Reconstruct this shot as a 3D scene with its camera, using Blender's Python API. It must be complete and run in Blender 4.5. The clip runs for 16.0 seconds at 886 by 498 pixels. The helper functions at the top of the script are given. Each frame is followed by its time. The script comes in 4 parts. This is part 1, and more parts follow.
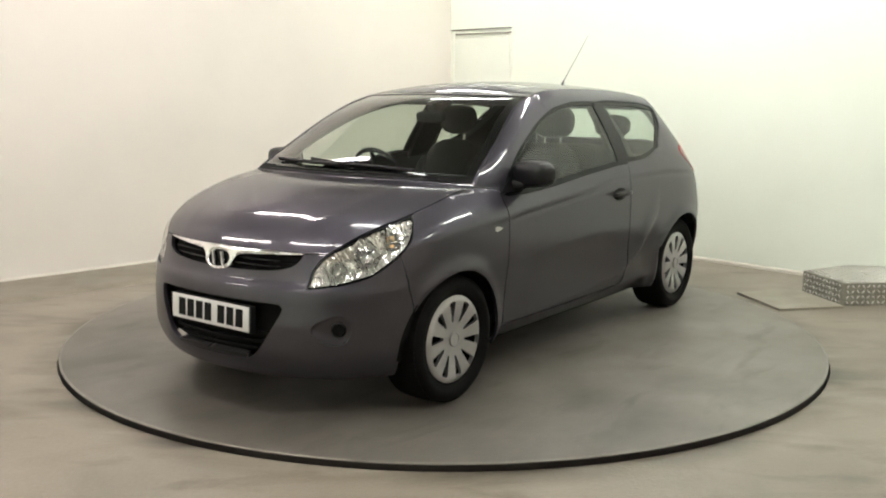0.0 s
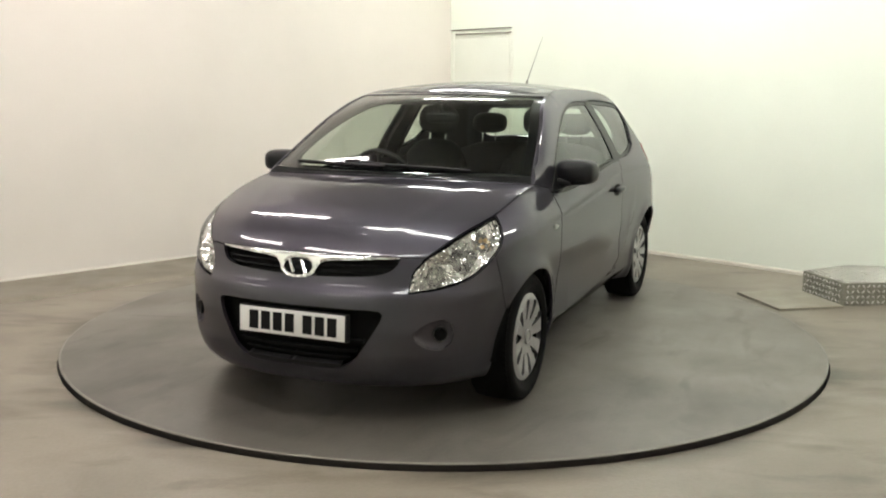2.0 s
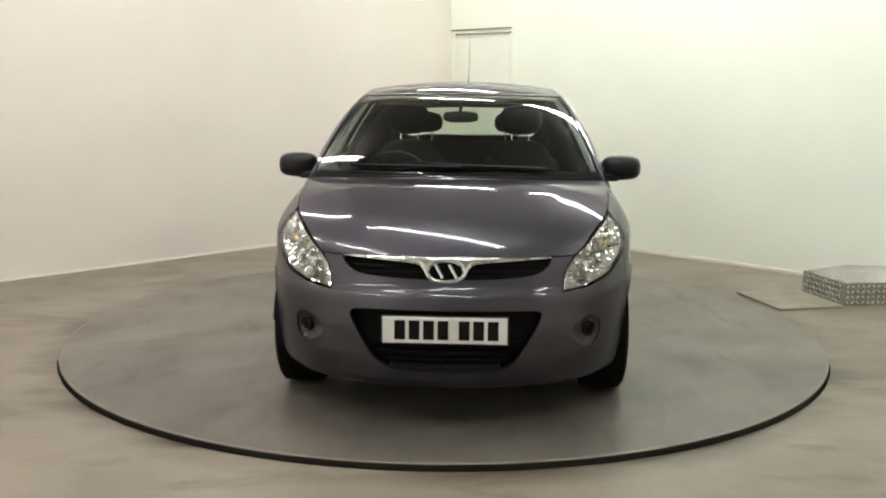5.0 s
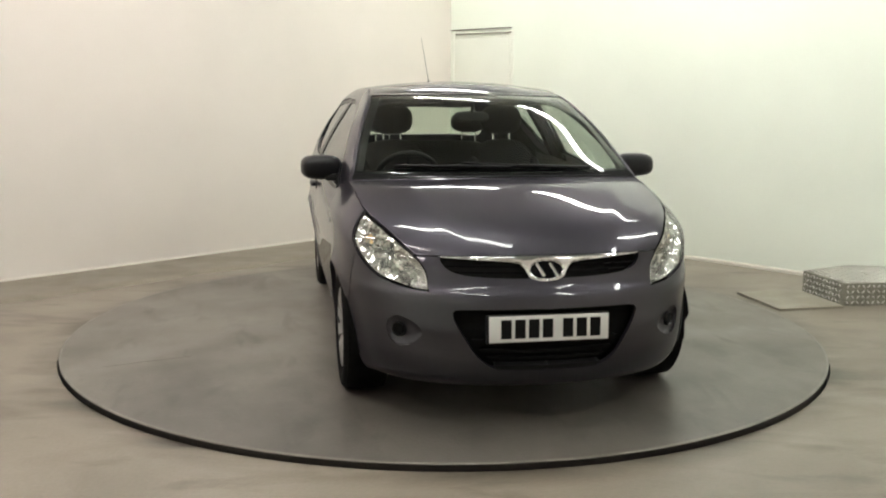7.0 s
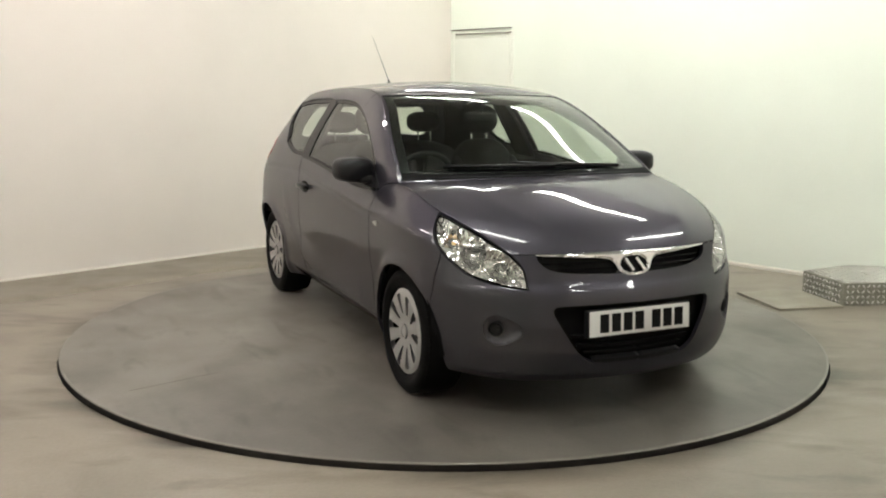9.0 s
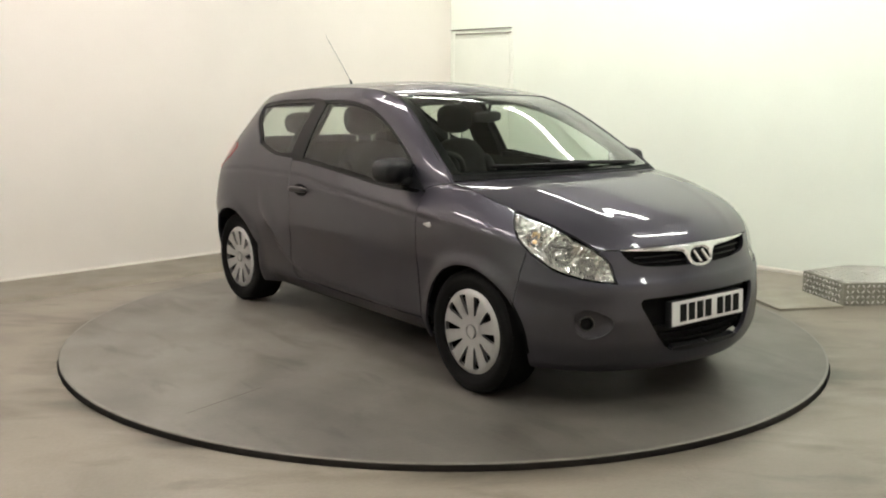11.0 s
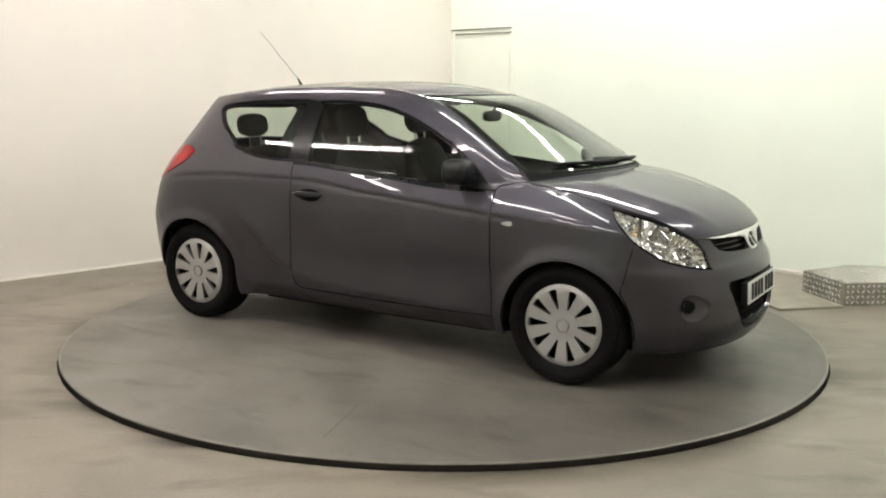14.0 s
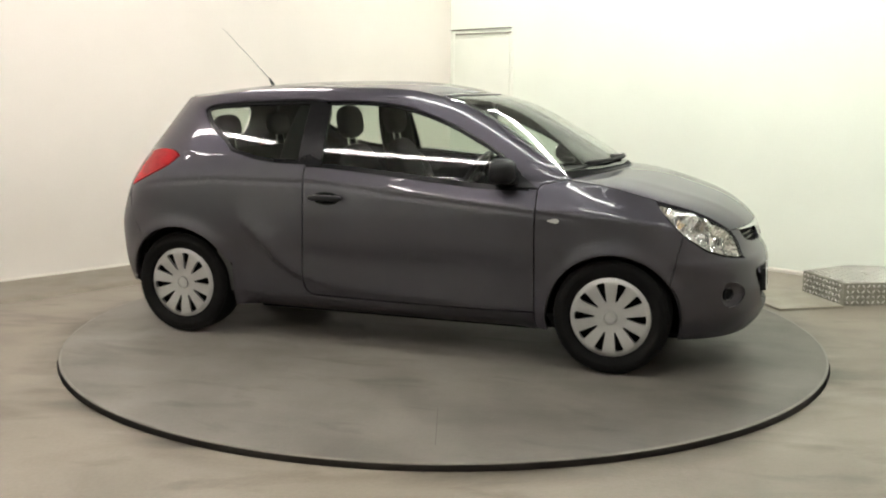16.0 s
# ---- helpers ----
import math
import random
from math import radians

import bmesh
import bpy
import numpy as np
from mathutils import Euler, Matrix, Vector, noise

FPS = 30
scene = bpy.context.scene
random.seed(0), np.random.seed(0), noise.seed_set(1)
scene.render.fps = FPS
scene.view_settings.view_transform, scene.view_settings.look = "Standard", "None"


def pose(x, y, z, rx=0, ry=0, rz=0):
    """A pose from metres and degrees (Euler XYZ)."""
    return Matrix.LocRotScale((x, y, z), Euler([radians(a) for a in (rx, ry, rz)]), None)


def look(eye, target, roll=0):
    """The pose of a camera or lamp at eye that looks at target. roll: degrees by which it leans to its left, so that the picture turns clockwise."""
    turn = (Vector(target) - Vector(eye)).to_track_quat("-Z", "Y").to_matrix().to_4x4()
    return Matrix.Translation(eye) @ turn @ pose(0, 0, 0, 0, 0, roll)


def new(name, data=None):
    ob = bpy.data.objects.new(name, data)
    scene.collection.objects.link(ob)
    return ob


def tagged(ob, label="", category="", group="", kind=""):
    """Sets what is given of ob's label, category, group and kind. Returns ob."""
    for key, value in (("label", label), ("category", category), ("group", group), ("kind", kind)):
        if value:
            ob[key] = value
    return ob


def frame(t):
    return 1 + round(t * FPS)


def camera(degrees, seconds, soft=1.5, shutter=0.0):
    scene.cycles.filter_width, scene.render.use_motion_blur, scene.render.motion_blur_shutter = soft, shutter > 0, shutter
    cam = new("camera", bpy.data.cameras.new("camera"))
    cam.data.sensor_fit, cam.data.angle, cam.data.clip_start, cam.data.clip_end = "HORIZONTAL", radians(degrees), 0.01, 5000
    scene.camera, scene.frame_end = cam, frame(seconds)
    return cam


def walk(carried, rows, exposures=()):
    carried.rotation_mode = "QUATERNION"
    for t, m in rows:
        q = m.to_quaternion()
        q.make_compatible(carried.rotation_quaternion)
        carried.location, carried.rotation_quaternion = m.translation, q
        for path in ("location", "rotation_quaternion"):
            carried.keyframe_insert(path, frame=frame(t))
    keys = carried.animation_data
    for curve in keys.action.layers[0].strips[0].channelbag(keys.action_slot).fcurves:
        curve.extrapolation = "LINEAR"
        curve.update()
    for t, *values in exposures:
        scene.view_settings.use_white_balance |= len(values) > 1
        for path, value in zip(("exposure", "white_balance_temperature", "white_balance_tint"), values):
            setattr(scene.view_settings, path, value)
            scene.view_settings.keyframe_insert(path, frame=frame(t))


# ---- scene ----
from mathutils.geometry import delaunay_2d_cdt

# The camera stands still before a turntable whose centre is the origin; the disc's top is z = 0.
cam = camera(50.05, 16.0, soft=2.0)
EYE = Vector((0.0, -5.708, 1.43))
AIM = EYE + Vector((0.0008, 1.0, -math.tan(radians(9.485))))
CAM = look(EYE, AIM, 0.36)
walk(cam, [(0.0, CAM), (16.0, CAM)], exposures=[(0.0, 0.06), (2.0, -0.02), (3.5, -0.08), (7.0, -0.13), (9.0, -0.08), (12.5, 0.05), (14.5, 0.07), (16.0, 0.10)])

# ---- light: fluorescent tubes under the ceiling, some added as fill, give all of it ----
CEILING = 3.4
FLOOR = -0.03
TUBE_POWER = 51.5
# rows of tubes run along the cool wall: the row's place across the room, then each tube's start and end along it
# -4.9 row added to light the car's front; last two to brighten the right
ROWS = [(2.25, -2.8, -1.4), (2.25, -0.8, 1.3), (-0.62, -2.8, -1.3), (-0.98, -0.3, 2.0), (-2.85, -2.7, -1.0), (-2.85, -0.4, 1.4), (-2.85, 2.0, 3.4), (-4.9, -2.7, -1.5), (-4.9, 0.6, 2.1), (0.7, 3.3, 4.9), (-0.98, 3.6, 5.0)]
TUBES = [((u + (a + b) / 2) / math.sqrt(2), (u - (a + b) / 2) / math.sqrt(2), -45, b - a) for u, a, b in ROWS]
# and one runs across them
TUBES.append(((1.9 + 2.6) / math.sqrt(2), (1.9 - 2.6) / math.sqrt(2), 45, 1.8))
# the turn: angle at the start, degrees a second, the car's place on the disc
TURN_0, TURN_RATE = -127.05, 6.782
TURN_END = TURN_0 + 16 * TURN_RATE
OFF_X, OFF_Y = -0.129, 0.115
world = bpy.data.worlds.new("world")
world.use_nodes = True
world.node_tree.nodes["Background"].inputs[0].default_value = (0.9, 0.95, 1.0, 1)
world.node_tree.nodes["Background"].inputs[1].default_value = 0.02
scene.world = world


# ---- materials ----
def material(name, colour, rough=0.5, metal=0.0, vary=0.0, scale=8.0, fine=0.0, fine_scale=120.0, bump=0.0,
             coat=0.0, coat_rough=0.04, spec=0.5, emit=0.0, rough_vary=0.0, second=None, edge=(1, 1, 1)):
    """A principled material with colour variation at two scales, patchy gloss and fine relief."""
    m = bpy.data.materials.new(name)
    m.use_nodes = True
    nt = m.node_tree
    b = nt.nodes["Principled BSDF"]
    b.inputs["Base Color"].default_value = (*colour, 1)
    b.inputs["Roughness"].default_value = rough
    b.inputs["Metallic"].default_value = metal
    b.inputs["Coat Weight"].default_value = coat
    b.inputs["Coat Roughness"].default_value = coat_rough
    b.inputs["Specular IOR Level"].default_value = spec
    b.inputs["Specular Tint"].default_value = (*edge, 1)
    if emit:
        b.inputs["Emission Color"].default_value = (*colour, 1)
        b.inputs["Emission Strength"].default_value = emit
    if vary or fine or bump or rough_vary:
        tc = nt.nodes.new("ShaderNodeTexCoord")
        big = nt.nodes.new("ShaderNodeTexNoise")
        big.inputs["Scale"].default_value, big.inputs["Detail"].default_value = scale, 6
        small = nt.nodes.new("ShaderNodeTexNoise")
        small.inputs["Scale"].default_value, small.inputs["Detail"].default_value = fine_scale, 3
        nt.links.new(tc.outputs["Object"], big.inputs["Vector"])
        nt.links.new(tc.outputs["Object"], small.inputs["Vector"])
        ramp = nt.nodes.new("ShaderNodeMapRange")
        ramp.inputs[1].default_value, ramp.inputs[2].default_value = 0.3, 0.7
        nt.links.new(big.outputs["Fac"], ramp.inputs[0])
        other = second or tuple(c * (1 - vary) for c in colour)
        mix = nt.nodes.new("ShaderNodeMix")
        mix.data_type = "RGBA"
        mix.inputs[6].default_value, mix.inputs[7].default_value = (*colour, 1), (*other, 1)
        nt.links.new(ramp.outputs[0], mix.inputs[0])
        grain = nt.nodes.new("ShaderNodeMix")
        grain.data_type, grain.blend_type = "RGBA", "MULTIPLY"
        grain.inputs[0].default_value = 1.0
        g = nt.nodes.new("ShaderNodeMapRange")
        g.inputs[3].default_value, g.inputs[4].default_value = 1 - fine, 1 + fine
        nt.links.new(small.outputs["Fac"], g.inputs[0])
        nt.links.new(mix.outputs[2], grain.inputs[6])
        nt.links.new(g.outputs[0], grain.inputs[7])
        nt.links.new(grain.outputs[2], b.inputs["Base Color"])
        if rough_vary:
            r = nt.nodes.new("ShaderNodeMapRange")
            r.inputs[3].default_value, r.inputs[4].default_value = rough - rough_vary, rough + rough_vary
            nt.links.new(big.outputs["Fac"], r.inputs[0])
            nt.links.new(r.outputs[0], b.inputs["Roughness"])
        if bump:
            bp = nt.nodes.new("ShaderNodeBump")
            bp.inputs["Strength"].default_value, bp.inputs["Distance"].default_value = bump, 0.01
            nt.links.new(small.outputs["Fac"], bp.inputs["Height"])
            nt.links.new(bp.outputs[0], b.inputs["Normal"])
    return m


def clear_glass(name, tint, gloss=0.85):
    """Thin glass: what lies behind, tinted, under a Fresnel gloss."""
    m = bpy.data.materials.new(name)
    m.use_nodes = True
    nt = m.node_tree
    nt.nodes.clear()
    out = nt.nodes.new("ShaderNodeOutputMaterial")
    t = nt.nodes.new("ShaderNodeBsdfTransparent")
    t.inputs[0].default_value = (*tint, 1)
    g = nt.nodes.new("ShaderNodeBsdfGlossy")
    g.inputs["Roughness"].default_value = 0.015
    g.inputs[0].default_value = (gloss, gloss, gloss, 1)
    lw = nt.nodes.new("ShaderNodeLayerWeight")
    pw = nt.nodes.new("ShaderNodeMath")
    pw.operation = "POWER"
    pw.inputs[1].default_value = 4.5
    f = nt.nodes.new("ShaderNodeMath")
    f.operation = "MULTIPLY_ADD"
    f.inputs[1].default_value, f.inputs[2].default_value = 0.9, 0.05
    nt.links.new(lw.outputs["Facing"], pw.inputs[0])
    nt.links.new(pw.outputs[0], f.inputs[0])
    mix = nt.nodes.new("ShaderNodeMixShader")
    nt.links.new(f.outputs[0], mix.inputs[0])
    nt.links.new(t.outputs[0], mix.inputs[1])
    nt.links.new(g.outputs[0], mix.inputs[2])
    nt.links.new(mix.outputs[0], out.inputs[0])
    return m


def stained_floor(name, colour, dark, scale, rough):
    """Worn concrete paint: broad mottling, long dragged stains and a few dark spots."""
    m = material(name, colour, rough=rough, vary=0.3, scale=scale, fine=0.12, fine_scale=60, bump=0.12, rough_vary=0.12, second=dark)
    nt = m.node_tree
    b = nt.nodes["Principled BSDF"]
    src = b.inputs["Base Color"].links[0].from_socket
    tc = nt.nodes.new("ShaderNodeTexCoord")
    mp = nt.nodes.new("ShaderNodeMapping")
    mp.inputs["Rotation"].default_value = (0, 0, 0.5)
    mp.inputs["Scale"].default_value = (0.9, 1.7, 1)
    n = nt.nodes.new("ShaderNodeTexNoise")
    n.inputs["Scale"].default_value, n.inputs["Detail"].default_value, n.inputs["Distortion"].default_value = 1.3, 8, 0.8
    r = nt.nodes.new("ShaderNodeMapRange")
    r.inputs[1].default_value, r.inputs[2].default_value = 0.5, 0.68
    r.inputs[3].default_value, r.inputs[4].default_value = 0.0, 0.42
    mix = nt.nodes.new("ShaderNodeMix")
    mix.data_type, mix.blend_type = "RGBA", "MULTIPLY"
    mix.inputs[7].default_value = (0.42, 0.4, 0.36, 1)
    nt.links.new(tc.outputs["Object"], mp.inputs[0])
    nt.links.new(mp.outputs[0], n.inputs["Vector"])
    nt.links.new(n.outputs["Fac"], r.inputs[0])
    nt.links.new(r.outputs[0], mix.inputs[0])
    nt.links.new(src, mix.inputs[6])
    nt.links.new(mix.outputs[2], b.inputs["Base Color"])
    return m


WALL_WARM = material("cream_wall_paint", (0.87, 0.815, 0.755), rough=0.6, vary=0.05, scale=1.2, fine=0.02, fine_scale=90, bump=0.06)
WALL_COOL = material("pale_green_wall_paint", (0.835, 0.88, 0.785), rough=0.6, vary=0.05, scale=1.2, fine=0.02, fine_scale=90, bump=0.06)
SKIRT = material("skirting_paint", (0.72, 0.69, 0.61), rough=0.5, vary=0.08, scale=3, fine=0.03)
CEIL = material("ceiling_paint", (0.36, 0.355, 0.33), rough=0.8, vary=0.04, scale=1)
FLOOR_MAT = stained_floor("floor_paint", (0.245, 0.210, 0.168), (0.192, 0.165, 0.132), 1.1, 0.4)
PLINTH = stained_floor("plinth_concrete", (0.245, 0.216, 0.172), (0.20, 0.178, 0.142), 2.5, 0.6)
DISC = stained_floor("turntable_paint", (0.188, 0.170, 0.148), (0.13, 0.117, 0.101), 1.8, 0.42)
DISC_EDGE = material("turntable_edge", (0.016, 0.012, 0.010), rough=0.6, vary=0.4, scale=9, fine=0.2)
LIP = material("worn_edge_paint", (0.21, 0.195, 0.168), rough=0.4, vary=0.4, scale=6, fine=0.2)
COVER = stained_floor("cover_plate_paint", (0.31, 0.285, 0.23), (0.24, 0.22, 0.175), 4.0, 0.45)
# the deck is darker on the half that takes the front wheels
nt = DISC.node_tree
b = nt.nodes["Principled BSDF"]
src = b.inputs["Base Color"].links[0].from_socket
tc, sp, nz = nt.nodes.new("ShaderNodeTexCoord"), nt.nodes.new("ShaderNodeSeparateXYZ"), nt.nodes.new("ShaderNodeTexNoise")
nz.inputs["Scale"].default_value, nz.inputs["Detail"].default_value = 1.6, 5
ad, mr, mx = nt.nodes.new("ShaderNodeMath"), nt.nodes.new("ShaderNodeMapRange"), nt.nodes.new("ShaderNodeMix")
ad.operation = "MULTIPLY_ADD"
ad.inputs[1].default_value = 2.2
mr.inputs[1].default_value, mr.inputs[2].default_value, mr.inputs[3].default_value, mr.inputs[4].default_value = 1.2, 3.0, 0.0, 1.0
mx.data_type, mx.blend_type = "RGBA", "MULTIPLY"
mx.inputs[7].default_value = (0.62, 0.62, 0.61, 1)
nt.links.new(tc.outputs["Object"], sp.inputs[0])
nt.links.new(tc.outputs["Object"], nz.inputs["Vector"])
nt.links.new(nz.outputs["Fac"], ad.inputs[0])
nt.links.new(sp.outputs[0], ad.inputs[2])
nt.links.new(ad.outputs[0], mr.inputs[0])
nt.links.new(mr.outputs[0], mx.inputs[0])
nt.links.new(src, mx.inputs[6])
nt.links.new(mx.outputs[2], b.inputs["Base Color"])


def scuffs(m, scale, low, high, amount, ring=None):
    """Dark dragged scuffs; with a ring (inner, outer radius) only the grime swept out round the turntable."""
    nt = m.node_tree
    b = nt.nodes["Principled BSDF"]
    src = b.inputs["Base Color"].links[0].from_socket
    tc, mp, nz = nt.nodes.new("ShaderNodeTexCoord"), nt.nodes.new("ShaderNodeMapping"), nt.nodes.new("ShaderNodeTexNoise")
    mp.inputs["Rotation"].default_value, mp.inputs["Scale"].default_value = (0, 0, 0.9), (0.45, 1.3, 1)
    nz.inputs["Scale"].default_value, nz.inputs["Detail"].default_value, nz.inputs["Distortion"].default_value = scale, 7, 0.6
    mr, mx = nt.nodes.new("ShaderNodeMapRange"), nt.nodes.new("ShaderNodeMix")
    mr.inputs[1].default_value, mr.inputs[2].default_value, mr.inputs[4].default_value = low, high, amount
    mx.data_type, mx.blend_type = "RGBA", "MULTIPLY"
    mx.inputs[7].default_value = (0.3, 0.28, 0.25, 1)
    nt.links.new(tc.outputs["Object"], mp.inputs[0])
    nt.links.new(mp.outputs[0], nz.inputs["Vector"])
    nt.links.new(nz.outputs["Fac"], mr.inputs[0])
    fac = mr.outputs[0]
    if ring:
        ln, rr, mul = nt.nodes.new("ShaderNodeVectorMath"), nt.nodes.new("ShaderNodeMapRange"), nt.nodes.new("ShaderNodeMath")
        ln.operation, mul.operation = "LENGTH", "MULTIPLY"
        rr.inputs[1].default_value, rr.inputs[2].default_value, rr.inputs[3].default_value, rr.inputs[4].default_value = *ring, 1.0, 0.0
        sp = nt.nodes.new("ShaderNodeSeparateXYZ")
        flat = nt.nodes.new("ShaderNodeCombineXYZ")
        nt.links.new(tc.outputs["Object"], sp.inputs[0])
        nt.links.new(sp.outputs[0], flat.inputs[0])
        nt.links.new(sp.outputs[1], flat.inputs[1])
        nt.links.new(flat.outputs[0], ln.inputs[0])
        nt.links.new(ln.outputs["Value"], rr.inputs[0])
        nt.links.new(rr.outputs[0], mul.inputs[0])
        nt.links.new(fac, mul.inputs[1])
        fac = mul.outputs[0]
    nt.links.new(fac, mx.inputs[0])
    nt.links.new(src, mx.inputs[6])
    nt.links.new(mx.outputs[2], b.inputs["Base Color"])


scuffs(DISC, 4.5, 0.56, 0.7, 0.45)
scuffs(FLOOR_MAT, 3.5, 0.56, 0.7, 0.5)
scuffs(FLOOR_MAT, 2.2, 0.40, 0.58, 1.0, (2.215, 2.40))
JOINT = material("deck_joint", (0.105, 0.095, 0.082), rough=0.7, vary=0.3, scale=7)
STEEL_DULL = material("dull_steel", (0.34, 0.33, 0.285), rough=0.55, metal=0.7, vary=0.4, scale=14, fine=0.15)
STEEL = material("worn_steel", (0.75, 0.74, 0.7), rough=0.3, metal=1.0, vary=0.3, scale=14, fine=0.1, rough_vary=0.1)
DOOR_PAINT = material("door_paint", (0.81, 0.83, 0.745), rough=0.45, vary=0.05, scale=2, fine=0.02)
RAIL_GREY = material("grey_rail", (0.22, 0.21, 0.17), rough=0.5, vary=0.2, scale=8)
TUBE_WARM = material("lit_tube_warm_white", (1.0, 0.93, 0.905), emit=TUBE_POWER)
TUBE_COOL = material("lit_tube_cool_white", (0.985, 1.0, 0.945), emit=TUBE_POWER)
TUBE_CASE = material("tube_case", (0.8, 0.8, 0.78), rough=0.4, vary=0.05, scale=5)

PAINT = material("dark_grey_metallic_paint", (0.0525, 0.0492, 0.0600), rough=0.42, metal=0.85, vary=0.08, scale=3, fine=0.12, fine_scale=900, coat=0.75, coat_rough=0.022, edge=(0.51, 0.485, 0.52))
BLACK = material("black_plastic", (0.007, 0.007, 0.0075), rough=0.45, spec=0.3, vary=0.2, scale=20, fine=0.1, fine_scale=300, bump=0.05)
CAP = material("mirror_plastic", (0.006, 0.006, 0.007), rough=0.38, spec=0.28, vary=0.15, scale=14, fine=0.08, fine_scale=300)
LINER = material("black_liner", (0.004, 0.004, 0.004), rough=0.9, spec=0.15, vary=0.3, scale=9)
SEAL = material("window_seal", (0.004, 0.004, 0.0045), rough=0.25, spec=0.13, vary=0.1, scale=12)
RUBBER = material("tyre_rubber", (0.005, 0.0047, 0.0045), rough=0.75, spec=0.1, vary=0.3, scale=12, fine=0.2, fine_scale=200, bump=0.1)
SILVER = material("wheel_cover_silver", (0.36, 0.353, 0.342), rough=0.34, metal=0.35, vary=0.1, scale=9, fine=0.05, fine_scale=500, coat=0.3)
CHROME = material("chrome", (0.82, 0.82, 0.84), rough=0.07, metal=1.0, vary=0.05, scale=20)
REFLECTOR = material("lamp_reflector", (0.78, 0.78, 0.77), rough=0.1, metal=0.97, vary=0.15, scale=40)
RED = material("red_lens", (0.34, 0.004, 0.008), rough=0.1, vary=0.3, scale=15, spec=0.3)
AMBER = material("amber_bulb", (0.75, 0.5, 0.25), rough=0.15, vary=0.1, scale=15)
PLATE = material("white_plate", (0.72, 0.72, 0.7), rough=0.35, vary=0.05, scale=15)
PLATE_INK = material("plate_ink", (0.006, 0.006, 0.006), rough=0.5, spec=0.1, vary=0.1, scale=30)
CLOTH = material("dark_seat_cloth", (0.010, 0.0095, 0.0095), rough=0.95, vary=0.3, scale=14, fine=0.1, fine_scale=60)
TRIM = material("grey_interior_trim", (0.03, 0.029, 0.027), rough=0.8, vary=0.1, scale=10, fine=0.06, fine_scale=200)
HEADLINER = material("pale_headliner", (0.26, 0.255, 0.23), rough=0.95, vary=0.06, scale=8, fine=0.05, fine_scale=250)
DASH = material("dark_dashboard", (0.03, 0.03, 0.03), rough=0.6, vary=0.2, scale=14, fine=0.08, fine_scale=60)
GLASS = clear_glass("windscreen_glass", (0.80, 0.86, 0.80))
SIDE_GLASS = clear_glass("side_window_glass", (0.74, 0.80, 0.75))
LENS = clear_glass("clear_lamp_lens", (0.95, 0.95, 0.94))


# ---- building helpers ----
def link_mesh(name, verts, faces, mat, parent=None, label="", smooth=False, normals=None):
    me = bpy.data.meshes.new(name)
    me.from_pydata([tuple(map(float, v)) for v in verts], [], [tuple(map(int, f)) for f in faces])
    me.materials.append(mat)
    if smooth:
        me.shade_smooth()
    if normals is not None:
        me.normals_split_custom_set_from_vertices([tuple(map(float, n)) for n in normals])
    me.update()
    ob = new(name, me)
    if parent is not None:
        ob.parent = parent
    return tagged(ob, label)


def part(name, bm, mat, parent=None, label="", smooth=True, angle=40):
    """Link a bmesh as one mesh object under a thing or under a part."""
    bmesh.ops.recalc_face_normals(bm, faces=bm.faces)
    me = bpy.data.meshes.new(name)
    if smooth:
        for f in bm.faces:
            f.smooth = True
        for e in bm.edges:
            e.smooth = not (len(e.link_faces) == 2 and e.calc_face_angle(0) > radians(angle))
    bm.to_mesh(me)
    bm.free()
    me.materials.append(mat)
    ob = new(name, me)
    if parent is not None:
        ob.parent = parent
    return tagged(ob, label)


def box(size, at=(0, 0, 0), bevel=0.0, rot=None, segments=2, bm=None):
    bm = bm or bmesh.new()
    m = Matrix.Translation(at) @ (rot or Matrix.Identity(4)) @ Matrix.Diagonal((*size, 1))
    r = bmesh.ops.create_cube(bm, size=1, matrix=m)
    if bevel:
        es = list({e for v in r["verts"] for e in v.link_edges})
        bmesh.ops.bevel(bm, geom=es, offset=bevel, segments=segments, affect="EDGES", profile=0.6)
    return bm


def rod(a, b, r, bm=None, seg=10, r2=None):
    bm = bm or bmesh.new()
    a, b = Vector(a), Vector(b)
    d = b - a
    m = Matrix.Translation((a + b) / 2) @ d.to_track_quat("Z", "Y").to_matrix().to_4x4()
    bmesh.ops.create_cone(bm, cap_ends=True, segments=seg, radius1=r, radius2=r if r2 is None else r2, depth=d.length, matrix=m)
    return bm


def blob(size, at, power=2.6, rot=None, bm=None, nu=24, nv=14):
    """A rounded cushion: a superellipsoid of these half sizes."""
    bm = bm or bmesh.new()
    r = bmesh.ops.create_uvsphere(bm, u_segments=nu, v_segments=nv, radius=1)
    m = Matrix.Translation(at) @ (rot or Matrix.Identity(4))
    for v in r["verts"]:
        c = v.co
        k = (abs(c.x) ** power + abs(c.y) ** power + abs(c.z) ** power) ** (-1 / power)
        v.co = m @ Vector((c.x * k * size[0], c.y * k * size[1], c.z * k * size[2]))
    return bm


def lathe(profile, segments=48, axis="Y"):
    """Turn a profile of (radius, offset along the axis)."""
    bm = bmesh.new()
    rings = []
    for r, o in profile:
        ring = []
        for i in range(segments):
            a = 2 * math.pi * i / segments
            ring.append(bm.verts.new((r * math.cos(a), o, r * math.sin(a))))
        rings.append(ring)
    for a, b in zip(rings, rings[1:]):
        for i in range(segments):
            bm.faces.new((a[i], a[(i + 1) % segments], b[(i + 1) % segments], b[i]))
    return bm



